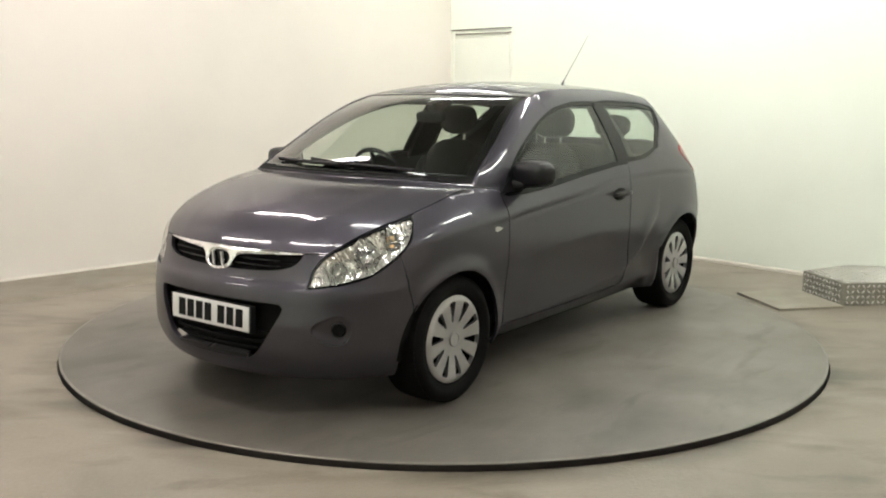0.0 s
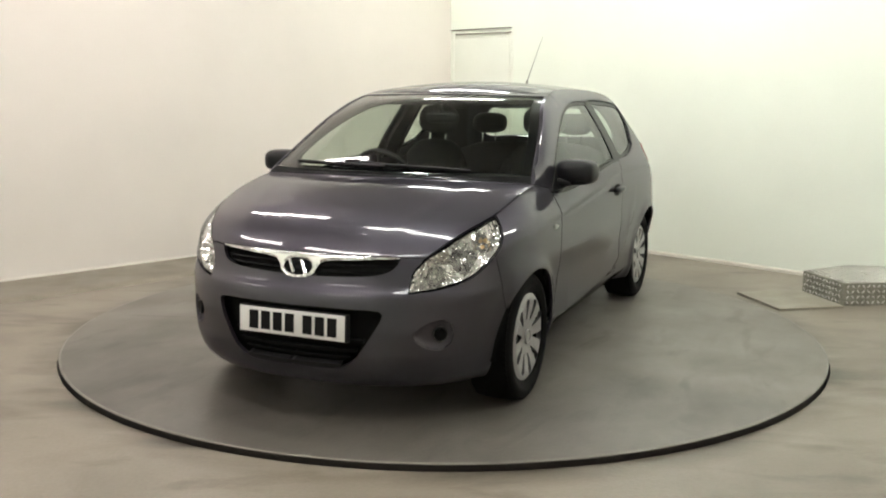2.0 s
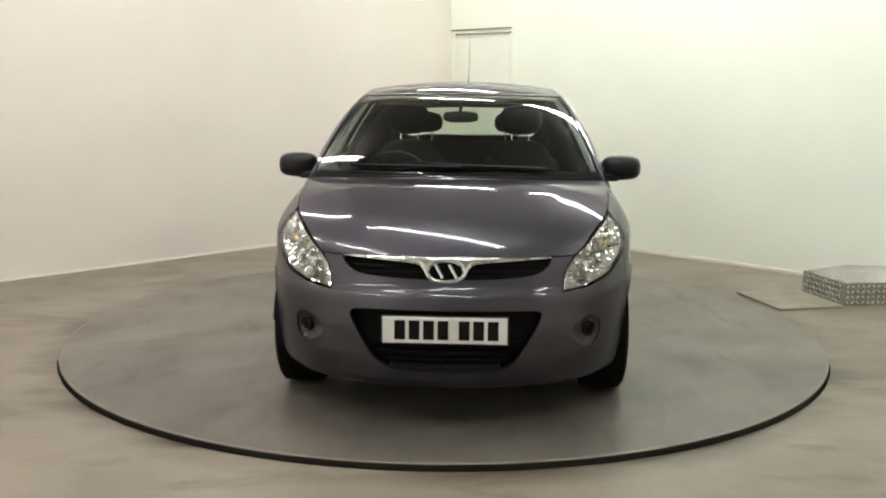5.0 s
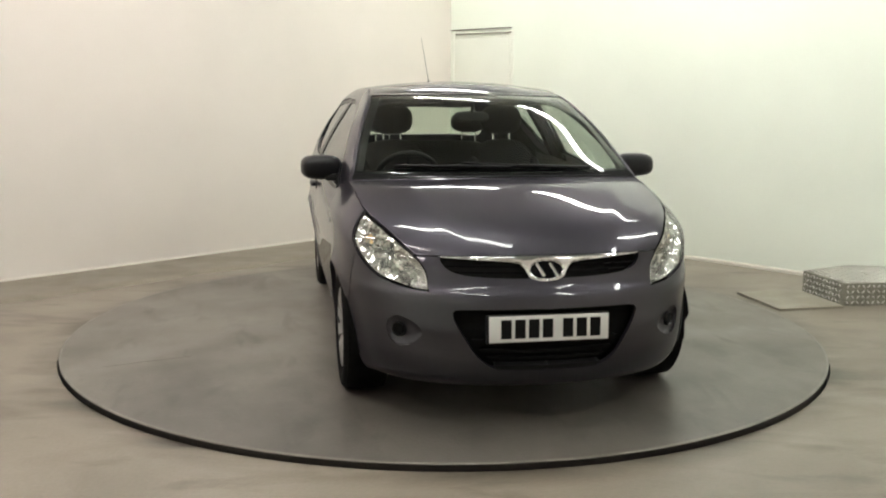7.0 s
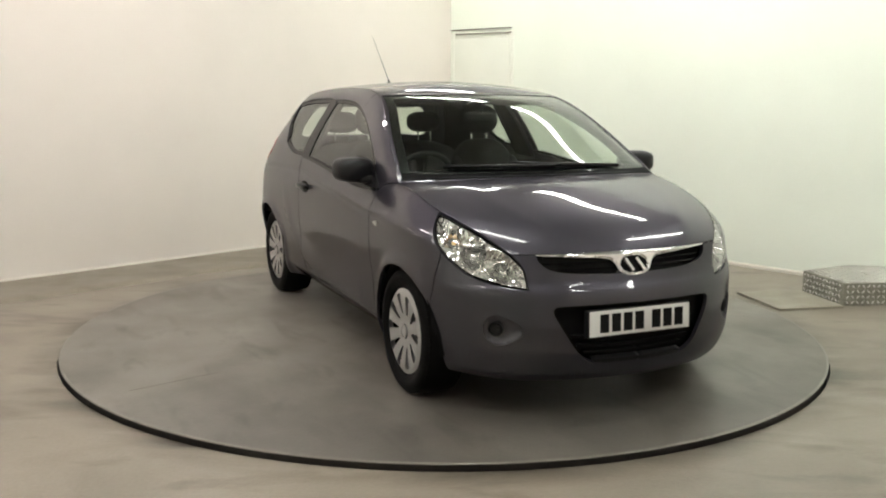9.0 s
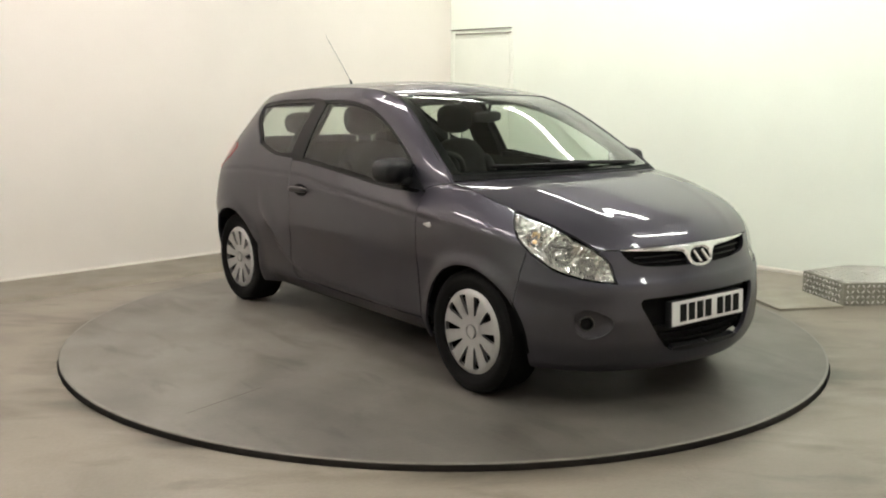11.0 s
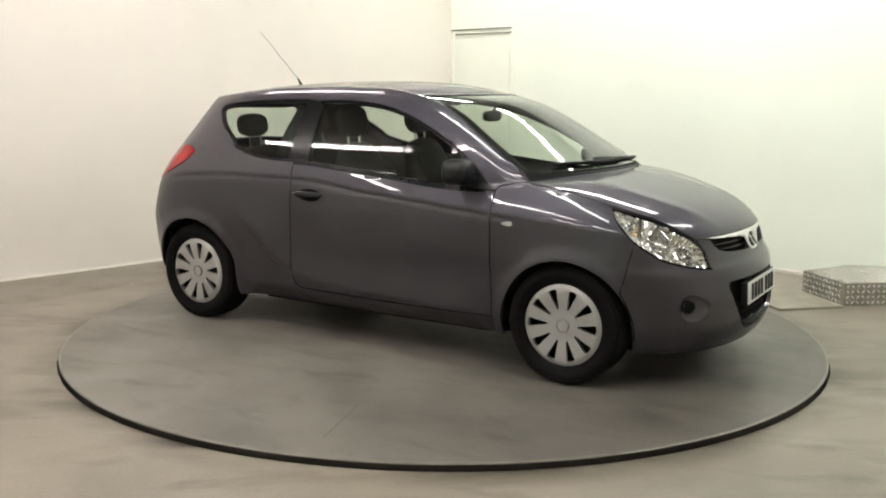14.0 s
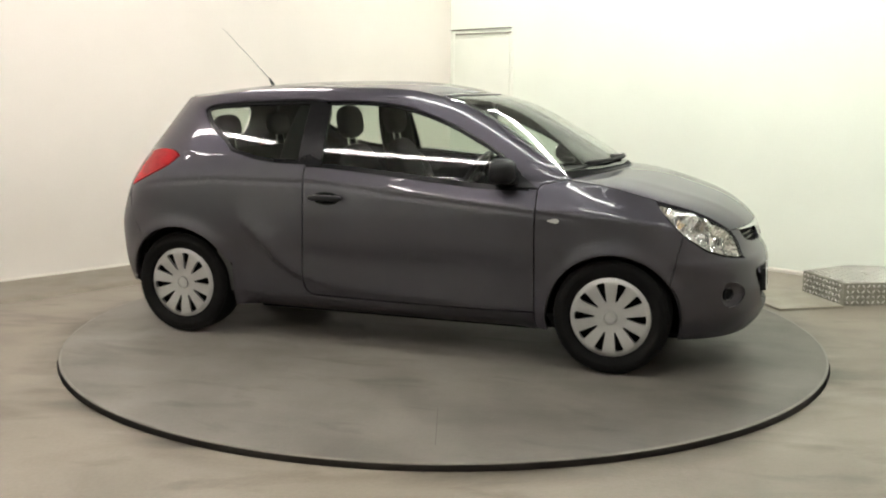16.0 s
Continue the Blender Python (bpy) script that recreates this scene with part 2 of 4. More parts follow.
# ---- the body's surface ----
def curve(xs, ys):
    """A smooth curve through the points (xs rising), as a function of arrays."""
    xs, ys = np.array(xs, float), np.array(ys, float)
    d = np.diff(ys) / np.diff(xs)
    m = np.empty_like(ys)
    m[0], m[-1] = d[0], d[-1]
    m[1:-1] = np.where(d[1:] * d[:-1] > 0, 2 * d[1:] * d[:-1] / np.where(d[1:] + d[:-1] == 0, 1, d[1:] + d[:-1]), 0)

    def at(x):
        x = np.clip(np.asarray(x, float), xs[0], xs[-1])
        i = np.clip(np.searchsorted(xs, x) - 1, 0, len(xs) - 2)
        h = xs[i + 1] - xs[i]
        t = (x - xs[i]) / h
        return ((1 + 2 * t) * (1 - t) ** 2 * ys[i] + t * (1 - t) ** 2 * h * m[i]
                + t * t * (3 - 2 * t) * ys[i + 1] + t * t * (t - 1) * h * m[i + 1])
    return at


# the body's shape: nose and tail on the centre line, the flank's section, its crease, belt and widths
XS = 0.9
NOSE = curve([0.12, 0.18, 0.25, 0.34, 0.42, 0.5, 0.57, 0.595, 0.62, 0.68, 0.74, 0.8, 0.9, 1.0], [1.86, 1.95, 2.0, 2.025, 2.025, 2.013, 2.0, 1.988, 1.967, 1.945, 1.925, 1.9, 1.84, 1.77])
TAIL = curve([0.12, 0.2, 0.3, 0.45, 0.6, 0.75, 0.9, 1.05, 1.2, 1.385, 1.45], [1.76, 1.82, 1.875, 1.90, 1.895, 1.87, 1.825, 1.75, 1.65, 1.52, 1.47])
TAIL_N = curve([0.2, 0.3, 0.6, 0.8, 0.95, 1.07, 1.2, 1.45], [5.0, 5.8, 6.3, 5.6, 4.6, 3.7, 3.2, 3.0])
CREASE = curve([-1.8, -1.5, -1.29, -0.92, -0.44, 0.11, 0.86, 1.12, 1.5, 1.9], [0.86, 0.89, 0.92, 0.941, 0.942, 0.896, 0.833, 0.808, 0.77, 0.68])
BELT = curve([-1.8, -1.3, -0.9, -0.45, 0.06, 0.4, 0.77, 1.0, 1.2, 1.45, 1.7, 1.9], [1.12, 1.08, 1.04, 1.015, 0.98, 0.964, 0.966, 0.974, 0.955, 0.9, 0.83, 0.78])
BELT_W = curve([-1.5, -0.5, 0.4, 0.8, 1.03, 1.2, 1.45, 1.9], [0.785, 0.824, 0.815, 0.784, 0.757, 0.746, 0.744, 0.77])
FLANK = curve([0.12, 0.17, 0.22, 0.3, 0.36, 0.5, 0.65, 0.84, 0.95], [0.7, 0.75, 0.79, 0.811, 0.817, 0.831, 0.8495, 0.851, 0.843])
ROOF_W = 0.585
TOP_EDGE = curve([-1.3, -1.055, -0.69, -0.34, 0.0, 0.2, 0.376, 0.513, 0.68, 0.872, 1.03], [1.383, 1.405, 1.434, 1.443, 1.438, 1.413, 1.37, 1.308, 1.215, 1.092, 0.985])
RIDGE = curve([-0.85, -0.7, -0.6, -0.45, -0.26, 0.1, 0.74, 0.9], [0.72, 0.58, 0.48, 0.4, 0.352, 0.33, 0.306, 0.3])
ARCH_F, ARCH_R = (1.268, 0.285, 0.338), (-1.25, 0.292, 0.35)
ARC_A = np.linspace(0, np.pi / 2, 400)
ARC_C = np.sin(ARC_A) ** (2 / 4.4)
ARC_Q = np.concatenate([[0], np.cumsum(np.hypot(np.diff(1.1 * ARC_C), np.diff(0.85 * np.cos(ARC_A))))])
QF = XS + ARC_Q[-1]


def half_width(x, z):
    zc, zb, wb = CREASE(x), BELT(x), BELT_W(x)
    wc = FLANK(np.minimum(z, zc))
    t = np.clip((z - zc) / np.maximum(zb - zc, 0.01), 0, 1)
    u = np.clip((z - zb) / (1.41 - zb), 0, 1.1)
    d = z - RIDGE(x)
    fade = np.clip((x + 0.85) / 0.2, 0, 1) * np.clip((0.9 - x) / 0.25, 0, 1)
    wc = wc + fade * 0.0145 * np.exp(-((d / np.where(d > 0, 0.11, 0.026)) ** 2))
    for cx, cz, r in (ARCH_F, ARCH_R):
        wc = wc + 0.016 * np.exp(-(((np.hypot(x - cx, z - cz) - r) / 0.045) ** 2))
    wc = wc - 0.0036 * np.exp(-(((zc - 0.018 - z) / 0.014) ** 2)) * np.clip((1.12 - x) / 0.2, 0, 1) * np.clip((x + 1.6) / 0.3, 0, 1)
    mid = wc + (wb - wc) * t ** (1.08 + 0.5 * np.clip((x - 0.85) / 0.3, 0, 1))
    top = ROOF_W + (wb - ROOF_W) * (1 - u ** 1.2)
    # the sill tucks under between the wheels; the pillar and roof rail roll over towards the screen and roof
    tuck = 0.055 * np.clip((0.30 - z) / 0.1, 0, 1.2) ** 1.4 * np.clip((0.9 - np.abs(x)) / 0.12, 0, 1)
    lean = np.where(x > 0.2, 0.84, 1.0)
    over = np.clip(0.055 - (TOP_EDGE(x) - z) * lean, 0, 0.075)
    roll = over ** 2 / 0.15 * np.clip((x + 1.45) / 0.2, 0, 1) * np.clip((1.05 - x) / 0.2, 0, 1)
    return np.where(z <= zb, mid, top) - tuck - roll


def plan(q, z):
    """Where the flank lies at q metres along it (front centre at QF, rear centre at -QF) and height z: x and half width."""
    q, z = np.broadcast_arrays(np.asarray(q, float), np.asarray(z, float))
    a = np.interp(np.clip(np.abs(q) - XS, 0, None), ARC_Q, ARC_A)
    s = np.sin(a)
    xf = XS + (NOSE(z) - XS) * s ** (2 / 4.6)
    xr = -XS - (TAIL(z) - XS) * s ** (2 / TAIL_N(z))
    x = np.where(q > XS, xf, np.where(q < -XS, xr, q))
    return x, half_width(x, z) * np.cos(a)


def skin(q, z, inset=0.0):
    """Points of the left flank, set in by so much."""
    q, z = np.broadcast_arrays(np.asarray(q, float), np.asarray(z, float))
    x, y = plan(q, z)
    p = np.stack([x, y, z], -1)
    return p - skin_normal(q, z) * np.asarray(inset)[..., None] if np.any(inset) else p


def skin_normal(q, z):
    e = 2e-3
    q1, q2 = np.maximum(q - e, -QF), np.minimum(q + e, QF)
    a, b = np.stack([*plan(q2, z), z], -1), np.stack([*plan(q1, z), z], -1)
    c, d = np.stack([*plan(q, z + e), z + e], -1), np.stack([*plan(q, z - e), z - e], -1)
    n = np.cross(c - d, a - b)
    return n / np.maximum(np.linalg.norm(n, axis=-1, keepdims=True), 1e-9)


def q_side(x, z):
    """q of a point of the flank given by x and z."""
    x, z = np.asarray(x, float), np.asarray(z, float)
    n = np.where(x > 0, 4.6, TAIL_N(z))
    end = np.where(x > 0, NOSE(z), TAIL(z))
    c = np.clip((np.abs(x) - XS) / (end - XS), 0, 1)
    q = XS + np.interp(np.arcsin(c ** (n / 2)), ARC_A, ARC_Q)
    return np.where(np.abs(x) <= XS, x, np.sign(x) * q)


def q_front(y, z, sign=1):
    """q of a point of the nose (sign 1) or tail (-1) given by y and z."""
    w = half_width(np.full_like(np.asarray(z, float), sign * 1.75), np.asarray(z, float))
    return sign * (XS + np.interp(np.arccos(np.clip(np.asarray(y, float) / w, 0, 1)), ARC_A, ARC_Q))


# ---- the room: a square studio, seen into its far corner ----
CORNER = Vector((0.08, 4.68, 0))
LEFT_DIR = Vector((-1, -1, 0)).normalized()
RIGHT_DIR = Vector((1, -1, 0)).normalized()
SIDE = 9.6


def wall_slab(name, a, b, outward, mat, label, top=CEILING, thick=0.15):
    a, b, o = Vector(a), Vector(b), Vector(outward) * thick
    base, up = Vector((0, 0, FLOOR - 0.1)), Vector((0, 0, top - FLOOR + 0.1))
    v = [a + base, b + base, b + o + base, a + o + base]
    v += [p + up for p in v]
    f = [(0, 1, 5, 4), (1, 2, 6, 5), (2, 3, 7, 6), (3, 0, 4, 7), (4, 5, 6, 7), (3, 2, 1, 0)]
    return tagged(link_mesh(name, v, f, mat), label, "wall", kind="structure")


far_l, far_r = CORNER + LEFT_DIR * SIDE, CORNER + RIGHT_DIR * SIDE
back = CORNER + (LEFT_DIR + RIGHT_DIR) * SIDE
# the cool wall has a doorway right beside the corner
DOOR_A, DOOR_B, DOOR_H = 0.02, 0.86, 2.061 + FLOOR
wall_slab("wall_west", far_l, CORNER, -RIGHT_DIR, WALL_WARM, "plain cream painted studio wall, scuffed low down")
wall_slab("wall_north", CORNER + RIGHT_DIR * (DOOR_B + 0.02), far_r, -LEFT_DIR, WALL_COOL, "plain pale green-white painted studio wall")
o = -LEFT_DIR
v = [CORNER + RIGHT_DIR * s + o * k + Vector((0, 0, z)) for z in (DOOR_H, CEILING) for s, k in ((0, 0), (DOOR_B + 0.02, 0), (DOOR_B + 0.02, 0.15), (0, 0.15))]
tagged(link_mesh("wall_over_door", v, [(0, 1, 5, 4), (1, 2, 6, 5), (2, 3, 7, 6), (3, 0, 4, 7), (4, 5, 6, 7), (3, 2, 1, 0)], WALL_COOL),
       "pale painted wall over the doorway", "wall", kind="structure")
wall_slab("wall_south", far_l, back, LEFT_DIR, WALL_COOL, "plain pale painted wall behind the camera")
wall_slab("wall_east", back, far_r, RIGHT_DIR, WALL_WARM, "plain pale painted wall behind the camera")
c = [CORNER, far_l, back, far_r]
tagged(link_mesh("ceiling", [p + Vector((0, 0, z)) for z in (CEILING, CEILING + 0.1) for p in c],
                 [(0, 1, 2, 3), (7, 6, 5, 4), (0, 4, 5, 1), (1, 5, 6, 2), (2, 6, 7, 3), (3, 7, 4, 0)], CEIL), "plain grey painted ceiling", "ceiling", kind="structure")

# the floor, with a round pit for the turntable
R_DISC = 2.211
DISC_X = 0.012
R_PIT = R_DISC + 0.008
bm = bmesh.new()
N = 128
ring = [bm.verts.new((DISC_X + R_PIT * math.cos(2 * math.pi * i / N), R_PIT * math.sin(2 * math.pi * i / N), FLOOR)) for i in range(N)]
low = [bm.verts.new((v.co.x, v.co.y, FLOOR - 0.12)) for v in ring]
outer = []
for i in range(N):
    a = 2 * math.pi * i / N
    d = Vector((math.cos(a), math.sin(a), 0))
    # out to the square of the walls
    ks = []
    for n_, p_ in ((-RIGHT_DIR, CORNER), (-LEFT_DIR, CORNER), (LEFT_DIR, back), (RIGHT_DIR, back)):
        if d.dot(n_) > 1e-6:
            ks.append(p_.dot(n_) / d.dot(n_))
    outer.append(bm.verts.new(d * (min(ks) + 0.12) + Vector((0, 0, FLOOR))))
for i in range(N):
    j = (i + 1) % N
    bm.faces.new((ring[i], outer[i], outer[j], ring[j]))
    bm.faces.new((low[i], ring[i], ring[j], low[j]))
bm.faces.new(low[::-1])
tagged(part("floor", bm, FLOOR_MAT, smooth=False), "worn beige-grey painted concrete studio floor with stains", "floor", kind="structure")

# skirtings and a low plinth along the warm wall
for nm, a, b, n_ in (("baseboard_west", far_l, CORNER + LEFT_DIR * 0.02, RIGHT_DIR), ("baseboard_north", CORNER + RIGHT_DIR * (DOOR_B + 0.07), far_r, LEFT_DIR)):
    d = (b - a).normalized()
    prof = [(-0.006, 0), (0.009, 0), (0.009, 0.022), (0.0, 0.034), (-0.006, 0.034)]
    v = [p + n_ * s + Vector((0, 0, FLOOR + z)) for p in (a, b) for s, z in prof]
    k = len(prof)
    f = [(i, (i + 1) % k, (i + 1) % k + k, i + k) for i in range(k)] + [tuple(range(k))[::-1], tuple(range(k, 2 * k))]
    tagged(link_mesh(nm, v, f, SKIRT), "low pale skirting along the wall", "baseboard", kind="structure")

bm = bmesh.new()
top = []
for i in range(41):
    s = 0.3 + i * (SIDE - 0.4) / 40
    p = CORNER + LEFT_DIR * s
    w = 0.70 + 0.05 * math.sin(i * 1.7) * (0.5 + 0.5 * math.sin(i * 0.63))
    row = []
    for k, z in ((0.0, 0.022), (w - 0.14, 0.019), (w - 0.025, 0.012), (w, -0.002)):
        row.append(bm.verts.new(p + RIGHT_DIR * k + Vector((0, 0, FLOOR + z))))
    top.append(row)
for a, b in zip(top, top[1:]):
    for k in range(3):
        bm.faces.new((a[k], a[k + 1], b[k + 1], b[k]))
tagged(part("floor_plinth", bm, PLINTH), "low worn concrete ledge along the cream wall", "ledge", kind="structure")

# flush door beside the corner
door = new("door_1")
door.matrix_basis = Matrix.Translation(CORNER + RIGHT_DIR * DOOR_A + Vector((0, 0, FLOOR))) @ Matrix.Rotation(math.atan2(RIGHT_DIR.y, RIGHT_DIR.x), 4, "Z")
tagged(door, "closed flush pale painted door under a slim grey rail", "door", kind="structure")
W_D = DOOR_B - DOOR_A
part("door_leaf", box((W_D - 0.06, 0.04, 1.992), (W_D / 2, 0.019, 0.9975), 0.001), DOOR_PAINT, door)
for x in (0.005, W_D + 0.005):
    part("door_jamb", box((0.05, 0.11, 2.06), (x, 0.051, 1.03), 0.001), DOOR_PAINT, door)
part("door_head", box((W_D - 0.061, 0.10, 0.07), (W_D / 2, 0.051, 2.026), 0.001), DOOR_PAINT, door)
part("top_rail", box((W_D + 0.01, 0.016, 0.011), (W_D / 2, -0.010, 2.09), 0.003), RAIL_GREY, door, "slim grey rail")
part("track", box((W_D - 0.06, 0.014, 0.011), (W_D / 2 + 0.03, -0.009, 2.045), 0.003), RAIL_GREY, door, "slim grey rail")
# tread-plate step box and the flat plate before it
def tread_plate(name, corners, z0, z1, label, sides=True):
    """A plate or box of steel with raised treads in alternating directions on its top and sides."""
    thing = new(name)
    thing.matrix_basis = Matrix.Translation((*corners[0], z0))
    base = Vector(corners[0])
    pts = [Vector(c_) - base for c_ in corners]
    bm = bmesh.new()
    lo = [bm.verts.new((*p, 0)) for p in pts]
    hi = [bm.verts.new((*p, z1 - z0)) for p in pts]
    n = len(pts)
    bm.faces.new(hi)
    bm.faces.new(lo[::-1])
    for i in range(n):
        bm.faces.new((lo[i], lo[(i + 1) % n], hi[(i + 1) % n], hi[i]))
    bmesh.ops.bevel(bm, geom=list(bm.edges), offset=0.003, segments=2, affect="EDGES")
    part("body", bm, STEEL_DULL if sides else COVER, thing)
    if not sides:
        return tagged(thing, label, "floor plate")
    verts, faces = [], []

    def tread(c_, u, v_, nrm):
        k = len(verts)
        verts.extend([c_ - u * 0.5, c_ - v_ * 0.5, c_ + u * 0.5, c_ + v_ * 0.5, c_ - u * 0.28 + nrm * 0.004, c_ + u * 0.28 + nrm * 0.004])
        faces.extend([(k, k + 1, k + 4), (k + 1, k + 5, k + 4), (k + 1, k + 2, k + 5), (k + 2, k + 3, k + 5), (k + 3, k + 4, k + 5), (k + 3, k, k + 4)])

    def fill(o_, e1, e2, w, h, nrm, inside=None):
        step = 0.038
        for i in range(int(w / step)):
            for j in range(int(h / step)):
                p = o_ + e1 * (i + 0.6) * step + e2 * (j + 0.6) * step
                if inside and not inside(p):
                    continue
                d1 = (e1 + e2).normalized() if (i + j) % 2 else (e1 - e2).normalized()
                d2 = nrm.cross(d1)
                tread(p, d1 * 0.036, d2 * 0.015, nrm)

    def inside(p):
        ok = True
        for i in range(n):
            a, b = pts[i], pts[(i + 1) % n]
            e = (b - a).normalized()
            ok &= e.x * (p.y - a.y) - e.y * (p.x - a.x) > 0.018
        return ok
    xs, ys = [p.x for p in pts], [p.y for p in pts]
    fill(Vector((min(xs), min(ys), z1 - z0 + 0.001)), Vector((1, 0, 0)), Vector((0, 1, 0)), max(xs) - min(xs), max(ys) - min(ys), Vector((0, 0, 1)), inside)
    if sides:
        for i in range(n):
            a, b = pts[i].to_3d(), pts[(i + 1) % n].to_3d()
            e = (b - a).normalized()
            nrm = e.cross(Vector((0, 0, 1)))
            fill(a + e * 0.006 + nrm * 0.001, e, Vector((0, 0, 1)), (b - a).length - 0.012, z1 - z0 - 0.004, nrm)
    tagged(link_mesh("treads", verts, faces, STEEL, thing), kind="stuff")
    return tagged(thing, label, "step box")


tread_plate("tread_plate_box", [(2.68, 1.21), (2.785, 0.73), (3.75, 0.84), (3.62, 1.36), (3.10, 1.44)], FLOOR, 0.13, "low steel checker-plate step box on the floor beside the turntable")
tread_plate("floor_plate", [(2.165, 1.11), (2.285, 0.56), (2.765, 0.66), (2.66, 1.2)], FLOOR, FLOOR + 0.016, "thin flat painted cover plate on the floor", sides=False)

# ---- ceiling lights ----


def tube_light(x, y, turn, length, z=CEILING):
    thing = new("tube_light")
    thing.matrix_basis = pose(x, y, z, 0, 0, turn)
    warm = x < -0.4
    part("case", box((length + 0.06, 0.15, 0.055), (0, 0, -0.0285), 0.006), TUBE_CASE, thing)
    for y_ in (-0.045, 0.045):
        part("tube", rod((-length / 2, y_, -0.082), (length / 2, y_, -0.082), 0.019, seg=14), TUBE_WARM if warm else TUBE_COOL, thing, "lit fluorescent tube")
    for s in (-1, 1):
        part("end_cap", box((0.025, 0.135, 0.06), (s * (length / 2 + 0.012), 0, -0.082), 0.004), TUBE_CASE, thing)
    return tagged(thing, "two lit %s white fluorescent tubes in a ceiling batten" % ("warm" if warm else "cool"), "ceiling light", group="ceiling tube lights")


for x, y, turn, length in TUBES:
    tube_light(x, y, turn, length)


# ---- panels cut out of a surface by outlines ----
def dense(points, step=0.02, smooth=True):
    """An open line through the points at even steps; smooth makes it a spline."""
    p = np.array(points, float)
    out = []
    for i in range(len(p) - 1):
        a, b = p[i], p[i + 1]
        m0 = (p[i + 1] - p[i - 1]) / 2 if smooth and i > 0 else b - a
        m1 = (p[i + 2] - p[i]) / 2 if smooth and i + 2 < len(p) else b - a
        n = max(1, int(np.ceil(np.linalg.norm(b - a) / step)))
        for k in range(n):
            t = k / n
            out.append((2 * t**3 - 3 * t**2 + 1) * a + (t**3 - 2 * t**2 + t) * m0 + (3 * t**2 - 2 * t**3) * b + (t**3 - t**2) * m1)
    out.append(p[-1])
    return np.array(out)


def outline(*lines):
    """One closed outline out of several splines laid end to end."""
    pts = np.concatenate([dense(l) for l in lines])
    keep = [0]
    for i in range(1, len(pts)):
        if np.linalg.norm(pts[i] - pts[keep[-1]]) > 2e-3:
            keep.append(i)
    pts = pts[keep]
    return pts[:-1] if np.linalg.norm(pts[0] - pts[-1]) < 2e-3 else pts


def signed_area(p):
    return 0.5 * np.sum(p[:, 0] * np.roll(p[:, 1], -1) - np.roll(p[:, 0], -1) * p[:, 1])


def shrink(p, d, fixed=None):
    """The outline drawn in by d (out where d < 0)."""
    p = p if signed_area(p) > 0 else p[::-1]
    e = np.roll(p, -1, 0) - p
    e /= np.maximum(np.linalg.norm(e, axis=1, keepdims=True), 1e-9)
    n = np.stack([-e[:, 1], e[:, 0]], 1)
    m = n + np.roll(n, 1, 0)
    m /= np.maximum((m * m).sum(1, keepdims=True) / 2, 0.35)
    q = p + m * d
    if fixed is not None:
        k = fixed(p)
        q[k] = p[k]
    return q


def within(pts, poly):
    x, y = pts[:, 0], pts[:, 1]
    r = np.zeros(len(pts), bool)
    a, b = poly, np.roll(poly, -1, 0)
    for (x1, y1), (x2, y2) in zip(a, b):
        c = (y1 > y) != (y2 > y)
        r ^= c & (x < (x2 - x1) * (y - y1) / (y2 - y1 if y2 != y1 else 1e-12) + x1)
    return r


def fill(outer, holes=(), step=0.035, extra=None):
    """Triangles that fill an outline but for its holes: points, faces and the loops' index lists."""
    loops = [outer, *holes]
    pts = np.concatenate(loops)
    edges, ids, k = [], [], 0
    for l in loops:
        ids.append(list(range(k, k + len(l))))
        edges += [(k + i, k + (i + 1) % len(l)) for i in range(len(l))]
        k += len(l)
    lo, hi = outer.min(0), outer.max(0)
    g = np.stack(np.meshgrid(np.arange(lo[0], hi[0], step), np.arange(lo[1], hi[1], step)), -1).reshape(-1, 2)
    g = g + np.where((np.round((g[:, 1] - lo[1]) / step) % 2)[:, None] == 1, [step / 2, 0], [0, 0])
    if extra is not None:
        far = np.ones(len(g), bool)
        for q in extra:
            far &= np.hypot(g[:, 0] - q[0], g[:, 1] - q[1]) > 0.011
        g = np.concatenate([g[far], extra])
    ok = within(g, outer)
    for h in holes:
        ok &= ~within(g, h)
    g = g[ok]
    if len(g):
        d = np.full(len(g), 9.0)
        for q in pts:
            d = np.minimum(d, np.hypot(g[:, 0] - q[0], g[:, 1] - q[1]))
        g = g[d > min(step * 0.45, 0.008)]
    allp = np.concatenate([pts, g]) if len(g) else pts
    v, _, f, ov, _, _ = delaunay_2d_cdt([Vector(q) for q in allp.tolist()], edges, [], 0, 1e-6)
    v = np.array([(q.x, q.y) for q in v])
    f = np.array([t for t in f if len(t) == 3])
    c = v[f].mean(1)
    ok = within(c, outer)
    for h in holes:
        ok &= ~within(c, h)
    f = f[ok]
    back_to = {}
    for new_i, olds in enumerate(ov):
        for o_ in olds:
            back_to[o_] = new_i
    return v, f, [[back_to[i] for i in l if i in back_to] for l in ids]


